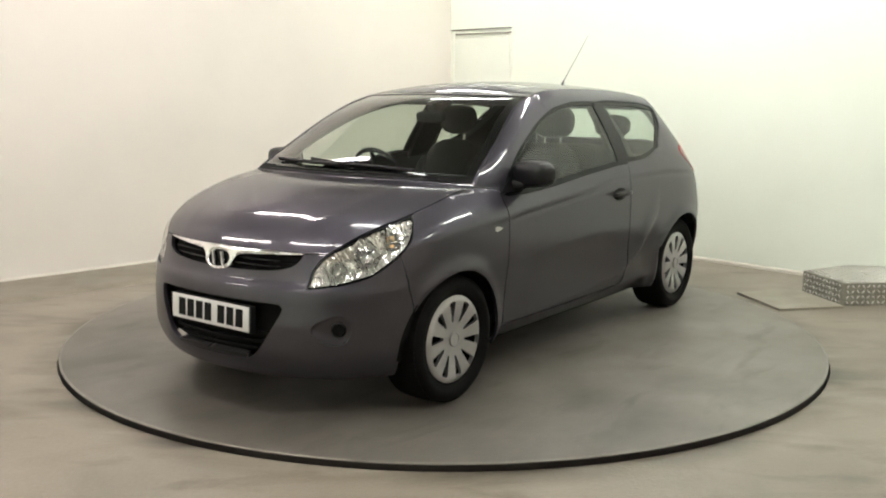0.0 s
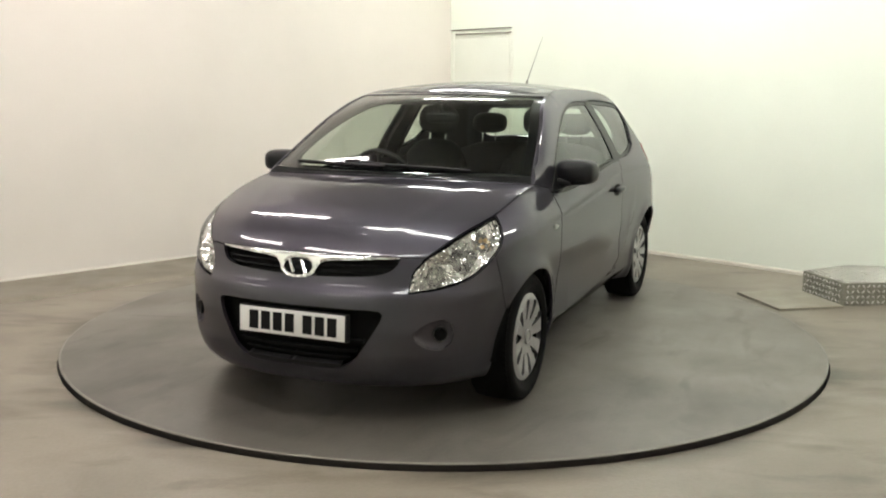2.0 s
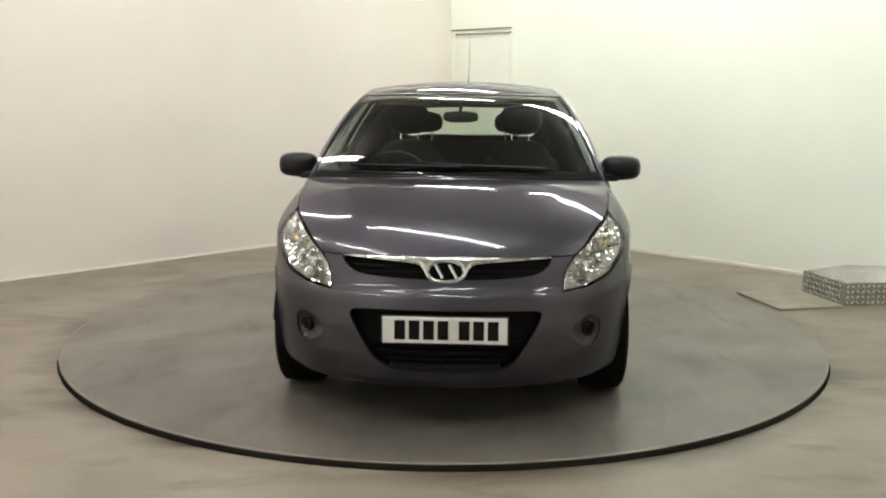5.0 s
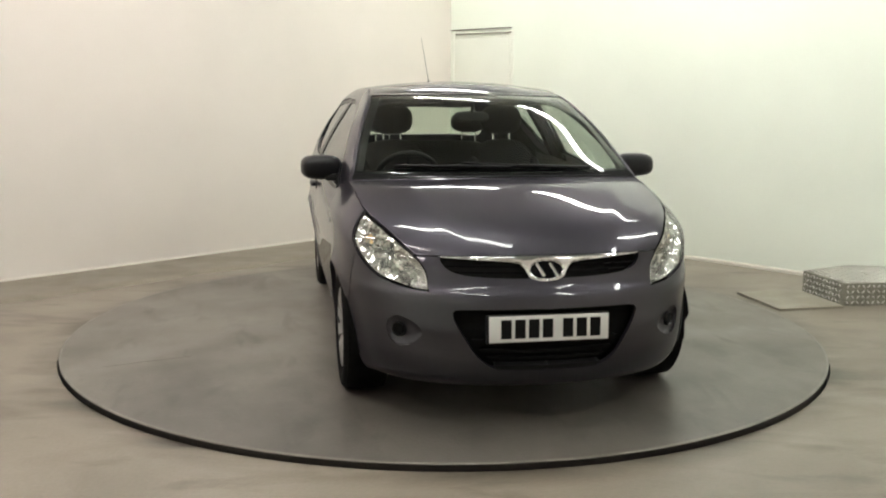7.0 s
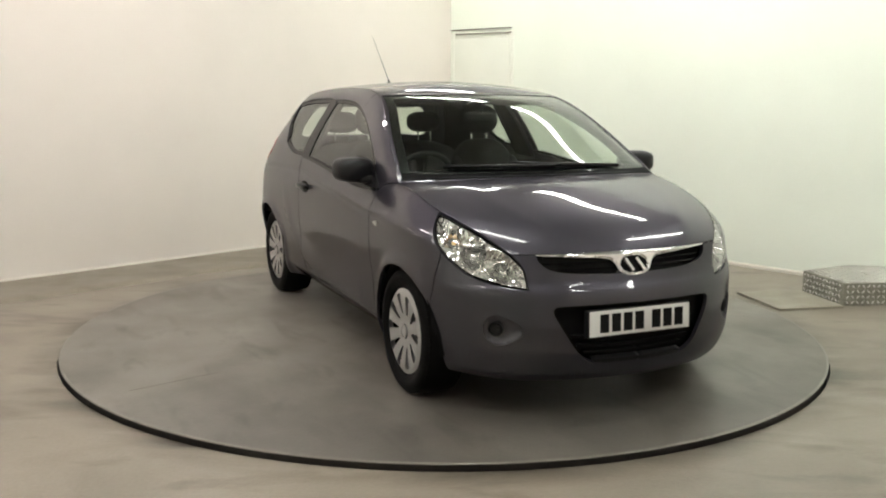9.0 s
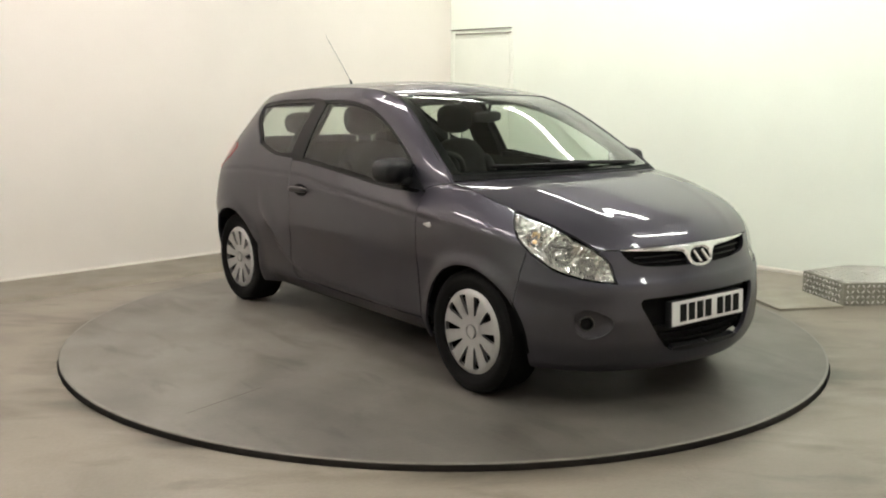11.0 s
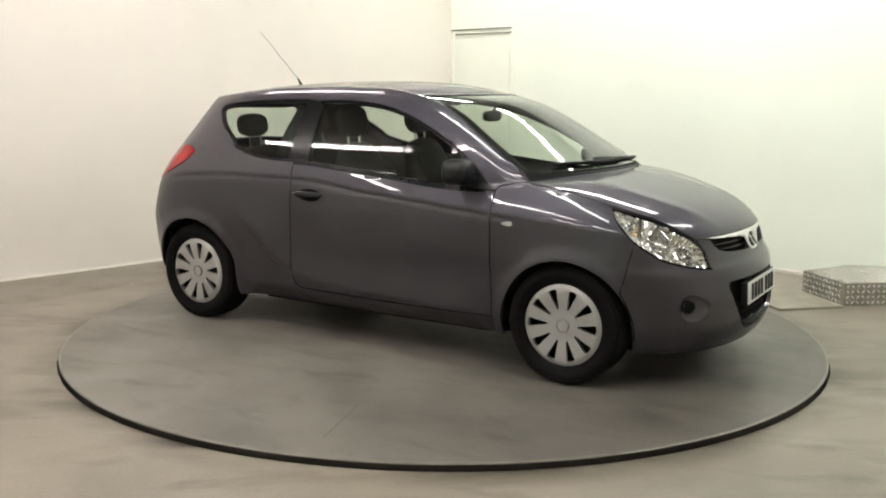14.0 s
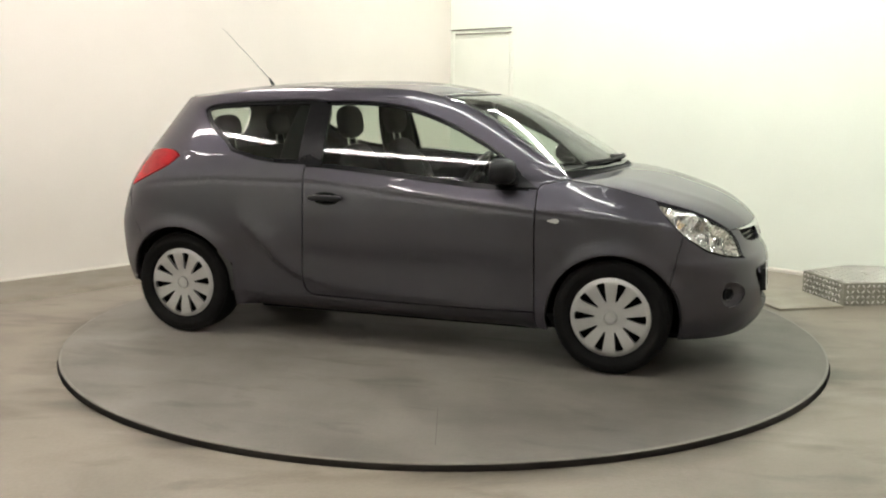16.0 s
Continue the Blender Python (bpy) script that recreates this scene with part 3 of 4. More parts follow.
def panel_data(surface, outer, holes=(), inset=0.0, lip=0.012, step=0.035, side=1, weld=False):
    """Vertices, faces and normals of a pressed panel with its edges turned inwards."""
    v2, f, loops = fill(outer, holes, step, CREASE_POINTS if surface is flank and lip == 0.014 else None)
    p, n = surface(v2[:, 0], v2[:, 1])
    p = p - n * inset
    verts, norms, faces = [p], [n], [f]
    tri = p[f[0]]
    if np.dot(np.cross(tri[1] - tri[0], tri[2] - tri[0]), n[f[0][0]]) < 0:
        faces = [f[:, ::-1]]
    k = len(p)
    if lip:
        for l in loops:
            l = np.array(l)
            m = len(l)
            if weld:
                i = np.arange(m)
                j = (i + 1) % m
                verts.append(p[l] - n[l] * lip)
                norms.append(np.zeros((m, 3)))
                faces += [np.stack([l[i], l[j], k + j], 1), np.stack([l[i], k + j, k + i], 1)]
                k += m
                continue
            verts += [p[l], p[l] - n[l] * lip]
            norms += [np.zeros((m, 3))] * 2
            i = np.arange(m)
            j = (i + 1) % m
            faces += [np.stack([k + i, k + j, k + m + j], 1), np.stack([k + i, k + m + j, k + m + i], 1)]
            k += 2 * m
    verts, norms, faces = np.concatenate(verts), np.concatenate(norms), np.concatenate(faces)
    if side < 0:
        verts, norms, faces = verts * [1, -1, 1], norms * [1, -1, 1], faces[:, ::-1]
    return verts, faces, norms


def panel(name, surface, outer, mat, parent, holes=(), inset=0.0, lip=0.012, step=0.035, sides=(1,), label="", weld=False):
    """A panel as one mesh; sides (1, -1) joins both halves of the car in it."""
    vs, fs, ns, k = [], [], [], 0
    for s in sides:
        v, f, n = panel_data(surface, outer, holes, inset, lip, step, s, weld)
        vs.append(v), ns.append(n), fs.append(f + k)
        k += len(v)
    return link_mesh(name, np.concatenate(vs), np.concatenate(fs), mat, parent, label, True, np.concatenate(ns))


CREASE_POINTS = np.array([(float(q_side(x, CREASE(x) + d)), float(CREASE(x)) + d) for x in np.arange(-1.5, 1.4, 0.03) for d in (-0.05, -0.036, -0.027, -0.018, -0.009, 0.0, 0.014)])


def flank(q, z):
    return skin(q, z), skin_normal(q, z)


def domed(line, depth, width):
    """The flank sunk by depth (raised where it is negative) inside an outline, over so wide an edge."""
    def at(q, z):
        a, b = line, np.roll(line, -1, 0)
        ab = b - a
        p = np.stack([q, z], -1)[:, None, :]
        t = np.clip(((p - a) * ab).sum(-1) / np.maximum((ab * ab).sum(-1), 1e-12), 0, 1)
        gap = np.linalg.norm(p - a - t[..., None] * ab, axis=-1)
        gap[:, (np.abs(a[:, 0]) > QF - 1e-3) & (np.abs(b[:, 0]) > QF - 1e-3)] = 9
        k = np.clip(gap.min(1) / width, 0, 1)
        return skin(q, z) - skin_normal(q, z) * (depth * np.sqrt(1 - (1 - k) ** 2))[:, None]

    def surface(q, z):
        e = 1.5e-3
        n = np.cross(at(q, z + e) - at(q, z - e), at(np.minimum(q + e, QF), z) - at(q - e, z))
        return at(q, z), n / np.maximum(np.linalg.norm(n, axis=1, keepdims=True), 1e-9)
    return surface


def side_line(pts):
    """Points given by x and z, along the flank."""
    p = np.array(pts, float)
    return np.stack([q_side(p[:, 0], p[:, 1]), p[:, 1]], 1)


def nose_line(pts, sign=1):
    """Points given by y and z, on the nose or tail."""
    p = np.array(pts, float)
    return np.stack([q_front(p[:, 0], p[:, 1], sign), p[:, 1]], 1)


def arch(cx, cz, r, a0, a1, n=24):
    return [(cx + r * math.cos(radians(a0 + (a1 - a0) * i / n)), cz + r * math.sin(radians(a0 + (a1 - a0) * i / n))) for i in range(n + 1)]


def coons(front, rear, left, crown=0.0, ridge=0.0, shoulder=0.0, swell=lambda u: 4 * u * (1 - u)):
    """A patch between a front and a rear line (functions of v from -1 to 1) and a left edge (of u), mirrored on the right."""
    def at(u, v):
        u, v = np.asarray(u, float)[:, None], np.asarray(v, float)[:, None]
        l = left(u[:, 0])
        r = l * [1, -1, 1]
        w = (v + 1) / 2
        f0, r0 = front(v[:, 0]), rear(v[:, 0])
        one = np.ones(1)
        fl, rl = front(one)[0], rear(one)[0]
        fr, rr = fl * [1, -1, 1], rl * [1, -1, 1]
        p = (1 - u) * f0 + u * r0 + (1 - w) * r + w * l - ((1 - u) * ((1 - w) * fr + w * fl) + u * ((1 - w) * rr + w * rl))
        p[:, 2:] += (crown * (1 - v * v) + shoulder * (1 - v ** 8)) * swell(u) + ridge * np.exp(-(((np.abs(v) - 0.58 - 0.12 * u) / 0.075) ** 2)) * np.minimum(1, 5 * u * (1 - u))
        return p

    def surface(u, v):
        u, v, e = np.asarray(u, float), np.asarray(v, float), 3e-3
        a, b = at(np.minimum(u + e, 1), v), at(np.maximum(u - e, 0), v)
        c, d = at(u, np.minimum(v + e, 1)), at(u, np.maximum(v - e, -1))
        n = np.cross(c - d, a - b)
        return at(u, v), n / np.maximum(np.linalg.norm(n, axis=1, keepdims=True), 1e-9)
    return surface


def along(pts):
    """A line of the flank (x, z points) as a function from 0 to 1 to points in space."""
    d = dense(side_line(pts), 0.01)
    p = skin(d[:, 0], d[:, 1])
    s = np.concatenate([[0], np.cumsum(np.linalg.norm(np.diff(p, axis=0), axis=1))])
    w = np.ones(len(s))
    w[[0, -1]] = 60
    fits = [np.polynomial.Polynomial.fit(s / s[-1], p[:, i], 6, w=w) for i in range(3)]
    return lambda u: np.stack([f(np.asarray(u, float)) for f in fits], 1)


# ---- the car: x forwards, y to its left, origin under its middle on the ground ----
AXLE = 1.2625
EDGE_HOOD = [(1.812, 0.738), (1.755, 0.780), (1.64, 0.838), (1.456, 0.893), (1.315, 0.932), (1.17, 0.964), (1.056, 0.981), (1.03, 0.985)]
EDGE_PILLAR = [(1.03, 0.985), (0.872, 1.092), (0.68, 1.215), (0.513, 1.308), (0.376, 1.37), (0.2, 1.413)]
EDGE_ROOF = [(0.2, 1.413), (0.0, 1.438), (-0.34, 1.443), (-0.69, 1.434), (-1.055, 1.405), (-1.3, 1.383)]
DOOR_TOP = [(-0.405, 1.367), (-0.183, 1.371), (0.023, 1.354), (0.193, 1.318), (0.364, 1.258), (0.5, 1.196), (0.63, 1.126), (0.728, 1.057), (0.79, 0.995), (0.825, 0.94)]
BELT_LINE = [(0.825, 0.94), (0.623, 0.941), (0.407, 0.956), (0.09, 0.987), (-0.292, 1.02), (-0.43, 1.024)]
QUARTER_LOW = [(-0.43, 1.024), (-0.654, 1.032), (-0.82, 1.061), (-0.966, 1.136), (-1.062, 1.203), (-1.124, 1.262), (-1.159, 1.307)]
QUARTER_TOP = [(-1.159, 1.307), (-1.13, 1.333), (-1.035, 1.35), (-0.78, 1.368), (-0.515, 1.376), (-0.405, 1.367)]
HEADLAMP = [[(1.468, 0.886), (1.475, 0.862), (1.53, 0.805), (1.6, 0.733), (1.645, 0.70), (1.72, 0.65), (1.815, 0.615), (1.893, 0.597)],
            [(1.893, 0.597), (1.852, 0.678), (1.812, 0.735), (1.755, 0.777), (1.64, 0.835), (1.53, 0.870), (1.468, 0.886)]]
TAIL_LAMP = [[(-1.25, 1.05), (-1.29, 1.078), (-1.4, 1.085), (-1.53, 1.06)], [(-1.53, 1.06), (-1.6, 0.96), (-1.62, 0.86)],
             [(-1.62, 0.86), (-1.56, 0.885), (-1.465, 0.925), (-1.328, 0.988), (-1.25, 1.05)]]
HATCH_SEAM = [(-1.3, 1.383), (-1.37, 1.25), (-1.45, 1.14), (-1.53, 1.06)]


def on_centre(p):
    return np.abs(np.abs(p[:, 0]) - QF) < 1e-3


def cowl(v):
    v = np.asarray(v, float)
    e = skin(q_side(1.03, 0.985), 0.985)
    return np.stack([e[0] + 0.20 * (1 - v**2), e[1] * v, 0.985 + 0.02 * (1 - v**2)], 1)


def header(v):
    v = np.asarray(v, float)
    e = skin(q_side(0.2, 1.413), 1.413)
    return np.stack([e[0] + 0.16 * (1 - v**2), e[1] * v, 1.413 + 0.004 * (1 - v**2)], 1)


def hood_front(v):
    v = np.asarray(v, float)
    q0 = q_side(1.812, 0.738)
    y0 = skin(q0, 0.738)[1]
    z = np.full_like(v, 0.738) + 0.006 * (1 - v**2)
    q = XS + np.interp(np.arccos(np.clip(np.abs(v) * y0 / half_width(np.full_like(v, 1.86), z), 0, 1)), ARC_A, ARC_Q)
    p = skin(q, z)
    p[:, 1] = np.abs(v) * y0 * np.sign(v)
    return p


def roof_rear(v):
    v = np.asarray(v, float)
    e = skin(q_side(-1.3, 1.383), 1.383)
    return np.stack([-1.3 - 0.23 * (1 - np.abs(v) ** 2.2), e[1] * v, 1.383 + 0.012 * (1 - v**2)], 1)


def headrest_seat(parent_name, x, y, label):
    """A front seat with its headrest on two posts."""
    s = new(parent_name)
    tilt = Matrix.Rotation(radians(-17), 4, "Y")
    seat_b = blob((0.26, 0.235, 0.085), (0.06, 0, 0.0), 3.2)
    for k in (-1, 1):
        blob((0.25, 0.055, 0.07), (0.05, k * 0.21, 0.045), 2.6, bm=seat_b)
    part("cushion", seat_b, CLOTH, s)
    back_b = blob((0.075, 0.225, 0.32), (-0.29, 0, 0.33), 3.0, tilt)
    for k in (-1, 1):
        blob((0.07, 0.05, 0.26), (-0.245, k * 0.2, 0.28), 2.6, tilt, back_b)
    part("backrest", back_b, CLOTH, s)
    part("headrest", blob((0.05, 0.135, 0.095), (-0.405, 0, 0.765), 2.8, Matrix.Rotation(radians(-8), 4, "Y")), CLOTH, s)
    for k in (-1, 1):
        part("headrest_post", rod((-0.385, k * 0.055, 0.6), (-0.4, k * 0.055, 0.72), 0.006), CHROME, s, "chrome headrest post")
    s.matrix_basis = pose(x, y, 0.48)
    return s


def wheel(parent, x, y, side, turn):
    """Tyre, dark rim well and a silver ten-slot cover, facing +y for side 1."""
    w = new("wheel")
    w.parent = parent
    w.matrix_basis = pose(x, y, 0.3, 0, turn, 0) if side > 0 else pose(x, y, 0.3, 0, turn, 180)
    prof = [(0.178, -0.17), (0.20, -0.185), (0.245, -0.19), (0.28, -0.182), (0.294, -0.165), (0.299, -0.14), (0.3, -0.1), (0.3, -0.05),
            (0.298, -0.015), (0.292, 0.006), (0.28, 0.019), (0.262, 0.025), (0.245, 0.0255), (0.24, 0.022), (0.226, 0.019), (0.214, 0.012), (0.206, 0.002), (0.2, -0.02)]
    tyre = lathe(prof, 72)
    part("tyre", tyre, RUBBER, w, "black rubber tyre")
    # grooves show as a row of rubber blocks on the shoulder
    verts, faces = [], []
    for i in range(64):
        a = 2 * math.pi * i / 64
        for o0, o1 in ((-0.005, 0.012), (-0.175, -0.155)):
            k = len(verts)
            for r in (0.28, 0.2955):
                for da in (0, 0.07):
                    for o_ in (o0, o1):
                        verts.append((r * math.cos(a + da), o_ - (0.006 if r > 0.29 and o0 > -0.1 else 0), r * math.sin(a + da)))
            faces += [(k + 4, k + 5, k + 7, k + 6), (k, k + 1, k + 5, k + 4), (k + 2, k + 6, k + 7, k + 3), (k + 1, k + 3, k + 7, k + 5), (k, k + 4, k + 6, k + 2)]
    tagged(link_mesh("tread", verts, faces, RUBBER, w), kind="stuff")
    part("rim", lathe([(0.205, 0.0), (0.2, -0.03), (0.19, -0.06), (0.05, -0.065), (0.0, -0.065)], 40), LINER, w, "dark steel rim behind the cover")
    # the cover: a dished disc with ten wedge slots
    c = np.array([(0.205 * math.cos(a), 0.205 * math.sin(a)) for a in np.linspace(0, 2 * math.pi, 80, endpoint=False)])
    holes = []
    for i in range(10):
        a = 2 * math.pi * (i + 0.5) / 10
        e, n = np.array([math.cos(a), math.sin(a)]), np.array([-math.sin(a), math.cos(a)])
        h = [(0.082, -0.004), (0.12, -0.0115), (0.16, -0.0195), (0.175, -0.0225), (0.181, -0.015), (0.1825, 0.0), (0.181, 0.015), (0.175, 0.0225), (0.16, 0.0195), (0.12, 0.0115), (0.082, 0.004)]
        holes.append(np.array([e * r + n * s for r, s in h]))

    def dish(u, v):
        r = np.hypot(u, v)
        f = lambda s: np.interp(s, [0, 0.03, 0.036, 0.042, 0.085, 0.12, 0.17, 0.19, 0.2, 0.206], [0.006, 0.006, 0.006, 0.006, 0.008, 0.014, 0.019, 0.017, 0.011, 0.002])
        sm = lambda s: (f(s - 0.008) + f(s) + f(s + 0.008)) / 3
        k = (sm(r + 0.004) - sm(r - 0.004)) / 0.008
        n = np.stack([-k * u / np.maximum(r, 1e-6), np.ones_like(r), -k * v / np.maximum(r, 1e-6)], 1)
        return np.stack([u, sm(r), v], 1), n / np.linalg.norm(n, axis=1, keepdims=True)
    panel("wheel_cover", dish, c, SILVER, w, holes, lip=0.016, step=0.011, label="silver plastic ten-slot wheel cover", weld=True)
    part("centre_cap", lathe([(0.036, 0.009), (0.036, 0.0145), (0.033, 0.0165), (0.030, 0.0165), (0.028, 0.0125), (0.012, 0.0135), (0.0, 0.0138)], 28), SILVER, w, "silver centre cap")
    return w


def build_car():
    car = new("car")
    tagged(car, "dark grey metallic three-door hatchback parked on the turntable", "car")
    paint_lip = 0.014
    gap = 0.0022

    # nose
    arch_f = arch(*ARCH_F, 33.5, -16)
    bumper = outline(
        nose_line([(0.0, 0.652), (0.165, 0.654), (0.32, 0.662), (0.4, 0.68), (0.44, 0.712), (0.452, 0.736)]),
        side_line([(1.812, 0.738), (1.852, 0.678), (1.893, 0.595)]),
        side_line([(1.893, 0.595), (1.815, 0.612), (1.72, 0.647), (1.645, 0.697), (1.6, 0.733)]),
        side_line([(1.6, 0.733), (1.584, 0.652), (1.565, 0.56), arch_f[0]]),
        side_line(arch_f), side_line([arch_f[-1], (1.66, 0.188)]),
        np.array([(q_side(1.66, 0.188), 0.188), (q_front(0.5, 0.185), 0.185), (QF, 0.185)]),
        np.array([(QF, 0.185), (QF, 0.27)]),
        nose_line([(0.0, 0.27), (0.12, 0.27), (0.225, 0.276), (0.29, 0.315), (0.35, 0.4), (0.4, 0.49), (0.395, 0.517), (0.36, 0.524), (0.15, 0.528), (0.0, 0.528)]),
        np.array([(QF, 0.528), (QF, 0.652)]))
    bumper = shrink(bumper, gap, on_centre)
    fog_c = np.array([q_side(1.85, 0.42), 0.42])
    ring = np.linspace(0, 2 * math.pi, 40, endpoint=False)
    # a scoop that tapers inwards and down
    fog = np.array([(fog_c[0] + (0.082 if math.cos(a) < 0 else 0.098) * math.cos(a), fog_c[1] + (0.064 - 0.014 * math.cos(a)) * math.sin(a)) for a in ring])
    body_f = panel("front_bumper", flank, bumper, PAINT, car, [fog], 0.0, 0.02, sides=(1, -1), step=0.026)

    scoop = domed(shrink(fog, -0.003), 0.021, 0.05)
    for s in (1, -1):
        panel("fog_scoop", scoop, shrink(fog, -0.003), PAINT, car, (), 0.0015, 0.0, 0.012, (s,), "painted fog lamp scoop")
        qf, zf = fog_c[0] - 0.026, 0.421
        c0, n0 = skin(qf, zf), skin_normal(np.array([qf]), np.array([zf]))[0]
        d = Vector(n0 * [1, s, 1])
        m = Matrix.Translation(Vector((c0 - n0 * 0.013) * [1, s, 1])) @ d.to_track_quat("Y", "Z").to_matrix().to_4x4()
        bm = lathe([(0.032, -0.02), (0.033, 0.002), (0.031, 0.004), (0.028, 0.0), (0.025, -0.006)], 32)
        bm.transform(m)
        part("fog_ring", bm, BLACK, car, "round black fog lamp housing")
        bm = lathe([(0.0, -0.001), (0.016, -0.0015), (0.025, -0.002), (0.029, -0.004)], 28)
        bm.transform(m)
        part("fog_blank", bm, LINER, car, "round dark fog lamp blank")
    # grille, chrome bar, badge
    grille = outline(nose_line([(0.0, 0.648), (0.165, 0.65), (0.32, 0.658), (0.405, 0.677), (0.446, 0.71), (0.456, 0.739)]), nose_line([(0.456, 0.739), (0.2, 0.742), (0.0, 0.743)]), np.array([(QF, 0.743), (QF, 0.648)]))
    g = panel("grille", flank, grille, LINER, car, (), 0.035, 0.0, sides=(1, -1), label="black grille")
    for z, y1 in ((0.678, 0.39), (0.703, 0.425)):
        bar = outline(nose_line([(0, z - 0.004), (y1, z - 0.003)]), nose_line([(y1, z - 0.003), (y1, z + 0.004)]), nose_line([(y1, z + 0.004), (0, z + 0.004)]))
        panel("grille_slat", flank, bar, SEAL, g, (), 0.02, 0.012, sides=(1, -1))
    badge_hole = outline(nose_line([(0.0, 0.722), (0.04, 0.718), (0.066, 0.7), (0.072, 0.685), (0.064, 0.669), (0.04, 0.654), (0.0, 0.648)]), np.array([(QF, 0.648), (QF, 0.722)]))
    chrome = outline(nose_line([(0.0, 0.638), (0.045, 0.643), (0.078, 0.66), (0.098, 0.695), (0.14, 0.716), (0.3, 0.726), (0.445, 0.733)]),
                     nose_line([(0.445, 0.733), (0.453, 0.738)]), nose_line([(0.453, 0.738), (0.2, 0.741), (0.0, 0.742)]), np.array([(QF, 0.742), (QF, 0.722)]),
                     nose_line([(0.0, 0.722), (0.04, 0.718), (0.066, 0.7), (0.072, 0.685), (0.064, 0.669), (0.04, 0.654), (0.0, 0.648)]), np.array([(QF, 0.648), (QF, 0.638)]))
    panel("chrome_bar", domed(chrome, -0.009, 0.014), chrome, CHROME, car, (), 0.0, 0.02, 0.006, (1, -1), "chrome bar dipping round the badge")
    panel("badge_plate", flank, badge_hole, SEAL, car, (), 0.004, 0.0, 0.015, (1, -1), "dark oval badge")
    bm = bmesh.new()
    xb = float(skin(QF, 0.685)[0]) + 0.003
    for (y0, z0), (y1, z1) in (((-0.046, 0.659), (-0.014, 0.711)), ((0.012, 0.659), (0.044, 0.711))):
        rod((xb + (0.685 - z0) * 0.42, -y0, z0), (xb + (0.685 - z1) * 0.42, -y1, z1), 0.0085, bm, 8)
    part("badge_mark", bm, CHROME, car, "plain slanted chrome bars")
    # lower intake
    intake = outline(nose_line([(0.0, 0.235), (0.26, 0.24), (0.3, 0.31), (0.36, 0.4), (0.412, 0.49), (0.405, 0.522), (0.36, 0.53), (0.0, 0.534)]), np.array([(QF, 0.534), (QF, 0.235)]))
    low_g = panel("lower_intake", flank, intake, LINER, car, (), 0.06, 0.0, sides=(1, -1), label="black lower air intake")
    for z, y1 in ((0.305, 0.26), (0.345, 0.295), (0.385, 0.325)):
        bar = outline(nose_line([(0, z - 0.008), (y1, z - 0.007)]), nose_line([(y1, z - 0.007), (y1 + 0.006, z + 0.008)]), nose_line([(y1 + 0.006, z + 0.008), (0, z + 0.008)]))
        panel("intake_slat", flank, bar, LINER, low_g, (), 0.035, 0.02, sides=(1, -1))
    # added black strip that hides the wall's reflection on the bumper's lower lip
    sill = outline(nose_line([(0, 0.266), (0.12, 0.266), (0.222, 0.272)]), nose_line([(0.222, 0.272), (0.236, 0.288)]), nose_line([(0.236, 0.288), (0, 0.288)]))
    panel("intake_lip_cover", flank, sill, BLACK, low_g, (), 0.004, 0.03, sides=(1, -1))
    # number plate with plain bars for its characters
    plate = new("number_plate")
    plate.parent = car
    plate.matrix_basis = pose(2.006, 0, 0.448, 0, -3, 0)
    part("plate", box((0.006, 0.52, 0.111), (0, 0, 0), 0.002), PLATE, plate, "white plate")
    part("plate_holder", box((0.03, 0.535, 0.12), (-0.0185, 0, -0.002), 0.003), BLACK, plate, "black backing")
    y = -0.212
    for k, wd in enumerate((0.05, 0.05, 0.05, 0.05, 0.0, 0.05, 0.05, 0.05)):
        if wd:
            part("plate_bar", box((0.002, wd * 0.9, 0.08), (0.0042, y + wd / 2, 0), 0.0), PLATE_INK, plate)
            y += wd + 0.010
        else:
            y += 0.028

    # head lamps
    lamp = shrink(outline(*[side_line(l) for l in HEADLAMP]), 0.004)
    for s in (1, -1):
        h = new("headlight")
        h.parent = car
        tagged(h, "clear headlight with chromed reflectors")
        panel("lamp_cover", flank, lamp, LENS, h, (), 0.001, 0.0, 0.025, (s,), "clear lens")
        v2, f, loops = fill(shrink(lamp, 0.001), (), 0.009)
        p, n = flank(v2[:, 0], v2[:, 1])
        depth = np.zeros(len(v2))
        edge = lamp
        for i, q in enumerate(v2):
            depth[i] = np.hypot(edge[:, 0] - q[0], edge[:, 1] - q[1]).min()
        sink = 0.012 + 0.05 * np.clip(depth / 0.05, 0, 1)
        for (bx, bz, br) in ((1.71, 0.735, 0.066), (1.81, 0.665, 0.044), (1.6, 0.80, 0.04)):
            bq = float(q_side(bx, bz))
            r = np.hypot(v2[:, 0] - bq, v2[:, 1] - bz)
            sink += np.where(r < br, 0.05 * (1 - (r / br) ** 2), 0) - 0.016 * np.exp(-((r - br) / 0.006) ** 2)
        sink += 0.0018 * np.sin(v2[:, 0] * 310) + 0.0012 * np.sin(v2[:, 1] * 270 + v2[:, 0] * 90)
        pp = p - n * sink[:, None]
        if s < 0:
            pp, f = pp * [1, -1, 1], f[:, ::-1]
        link_mesh("reflector", pp, f, REFLECTOR, h, "faceted chrome reflector")
        for (bx, bz, br, mat, lb) in ((1.71, 0.735, 0.018, CHROME, "bulb shield"), (1.6, 0.80, 0.008, AMBER, "amber indicator bulb"), (1.81, 0.665, 0.012, CHROME, "side lamp bulb")):
            q = np.array([q_side(bx, bz)])
            c0, n0 = skin(q, np.array([bz]))[0], skin_normal(q, np.array([bz]))[0]
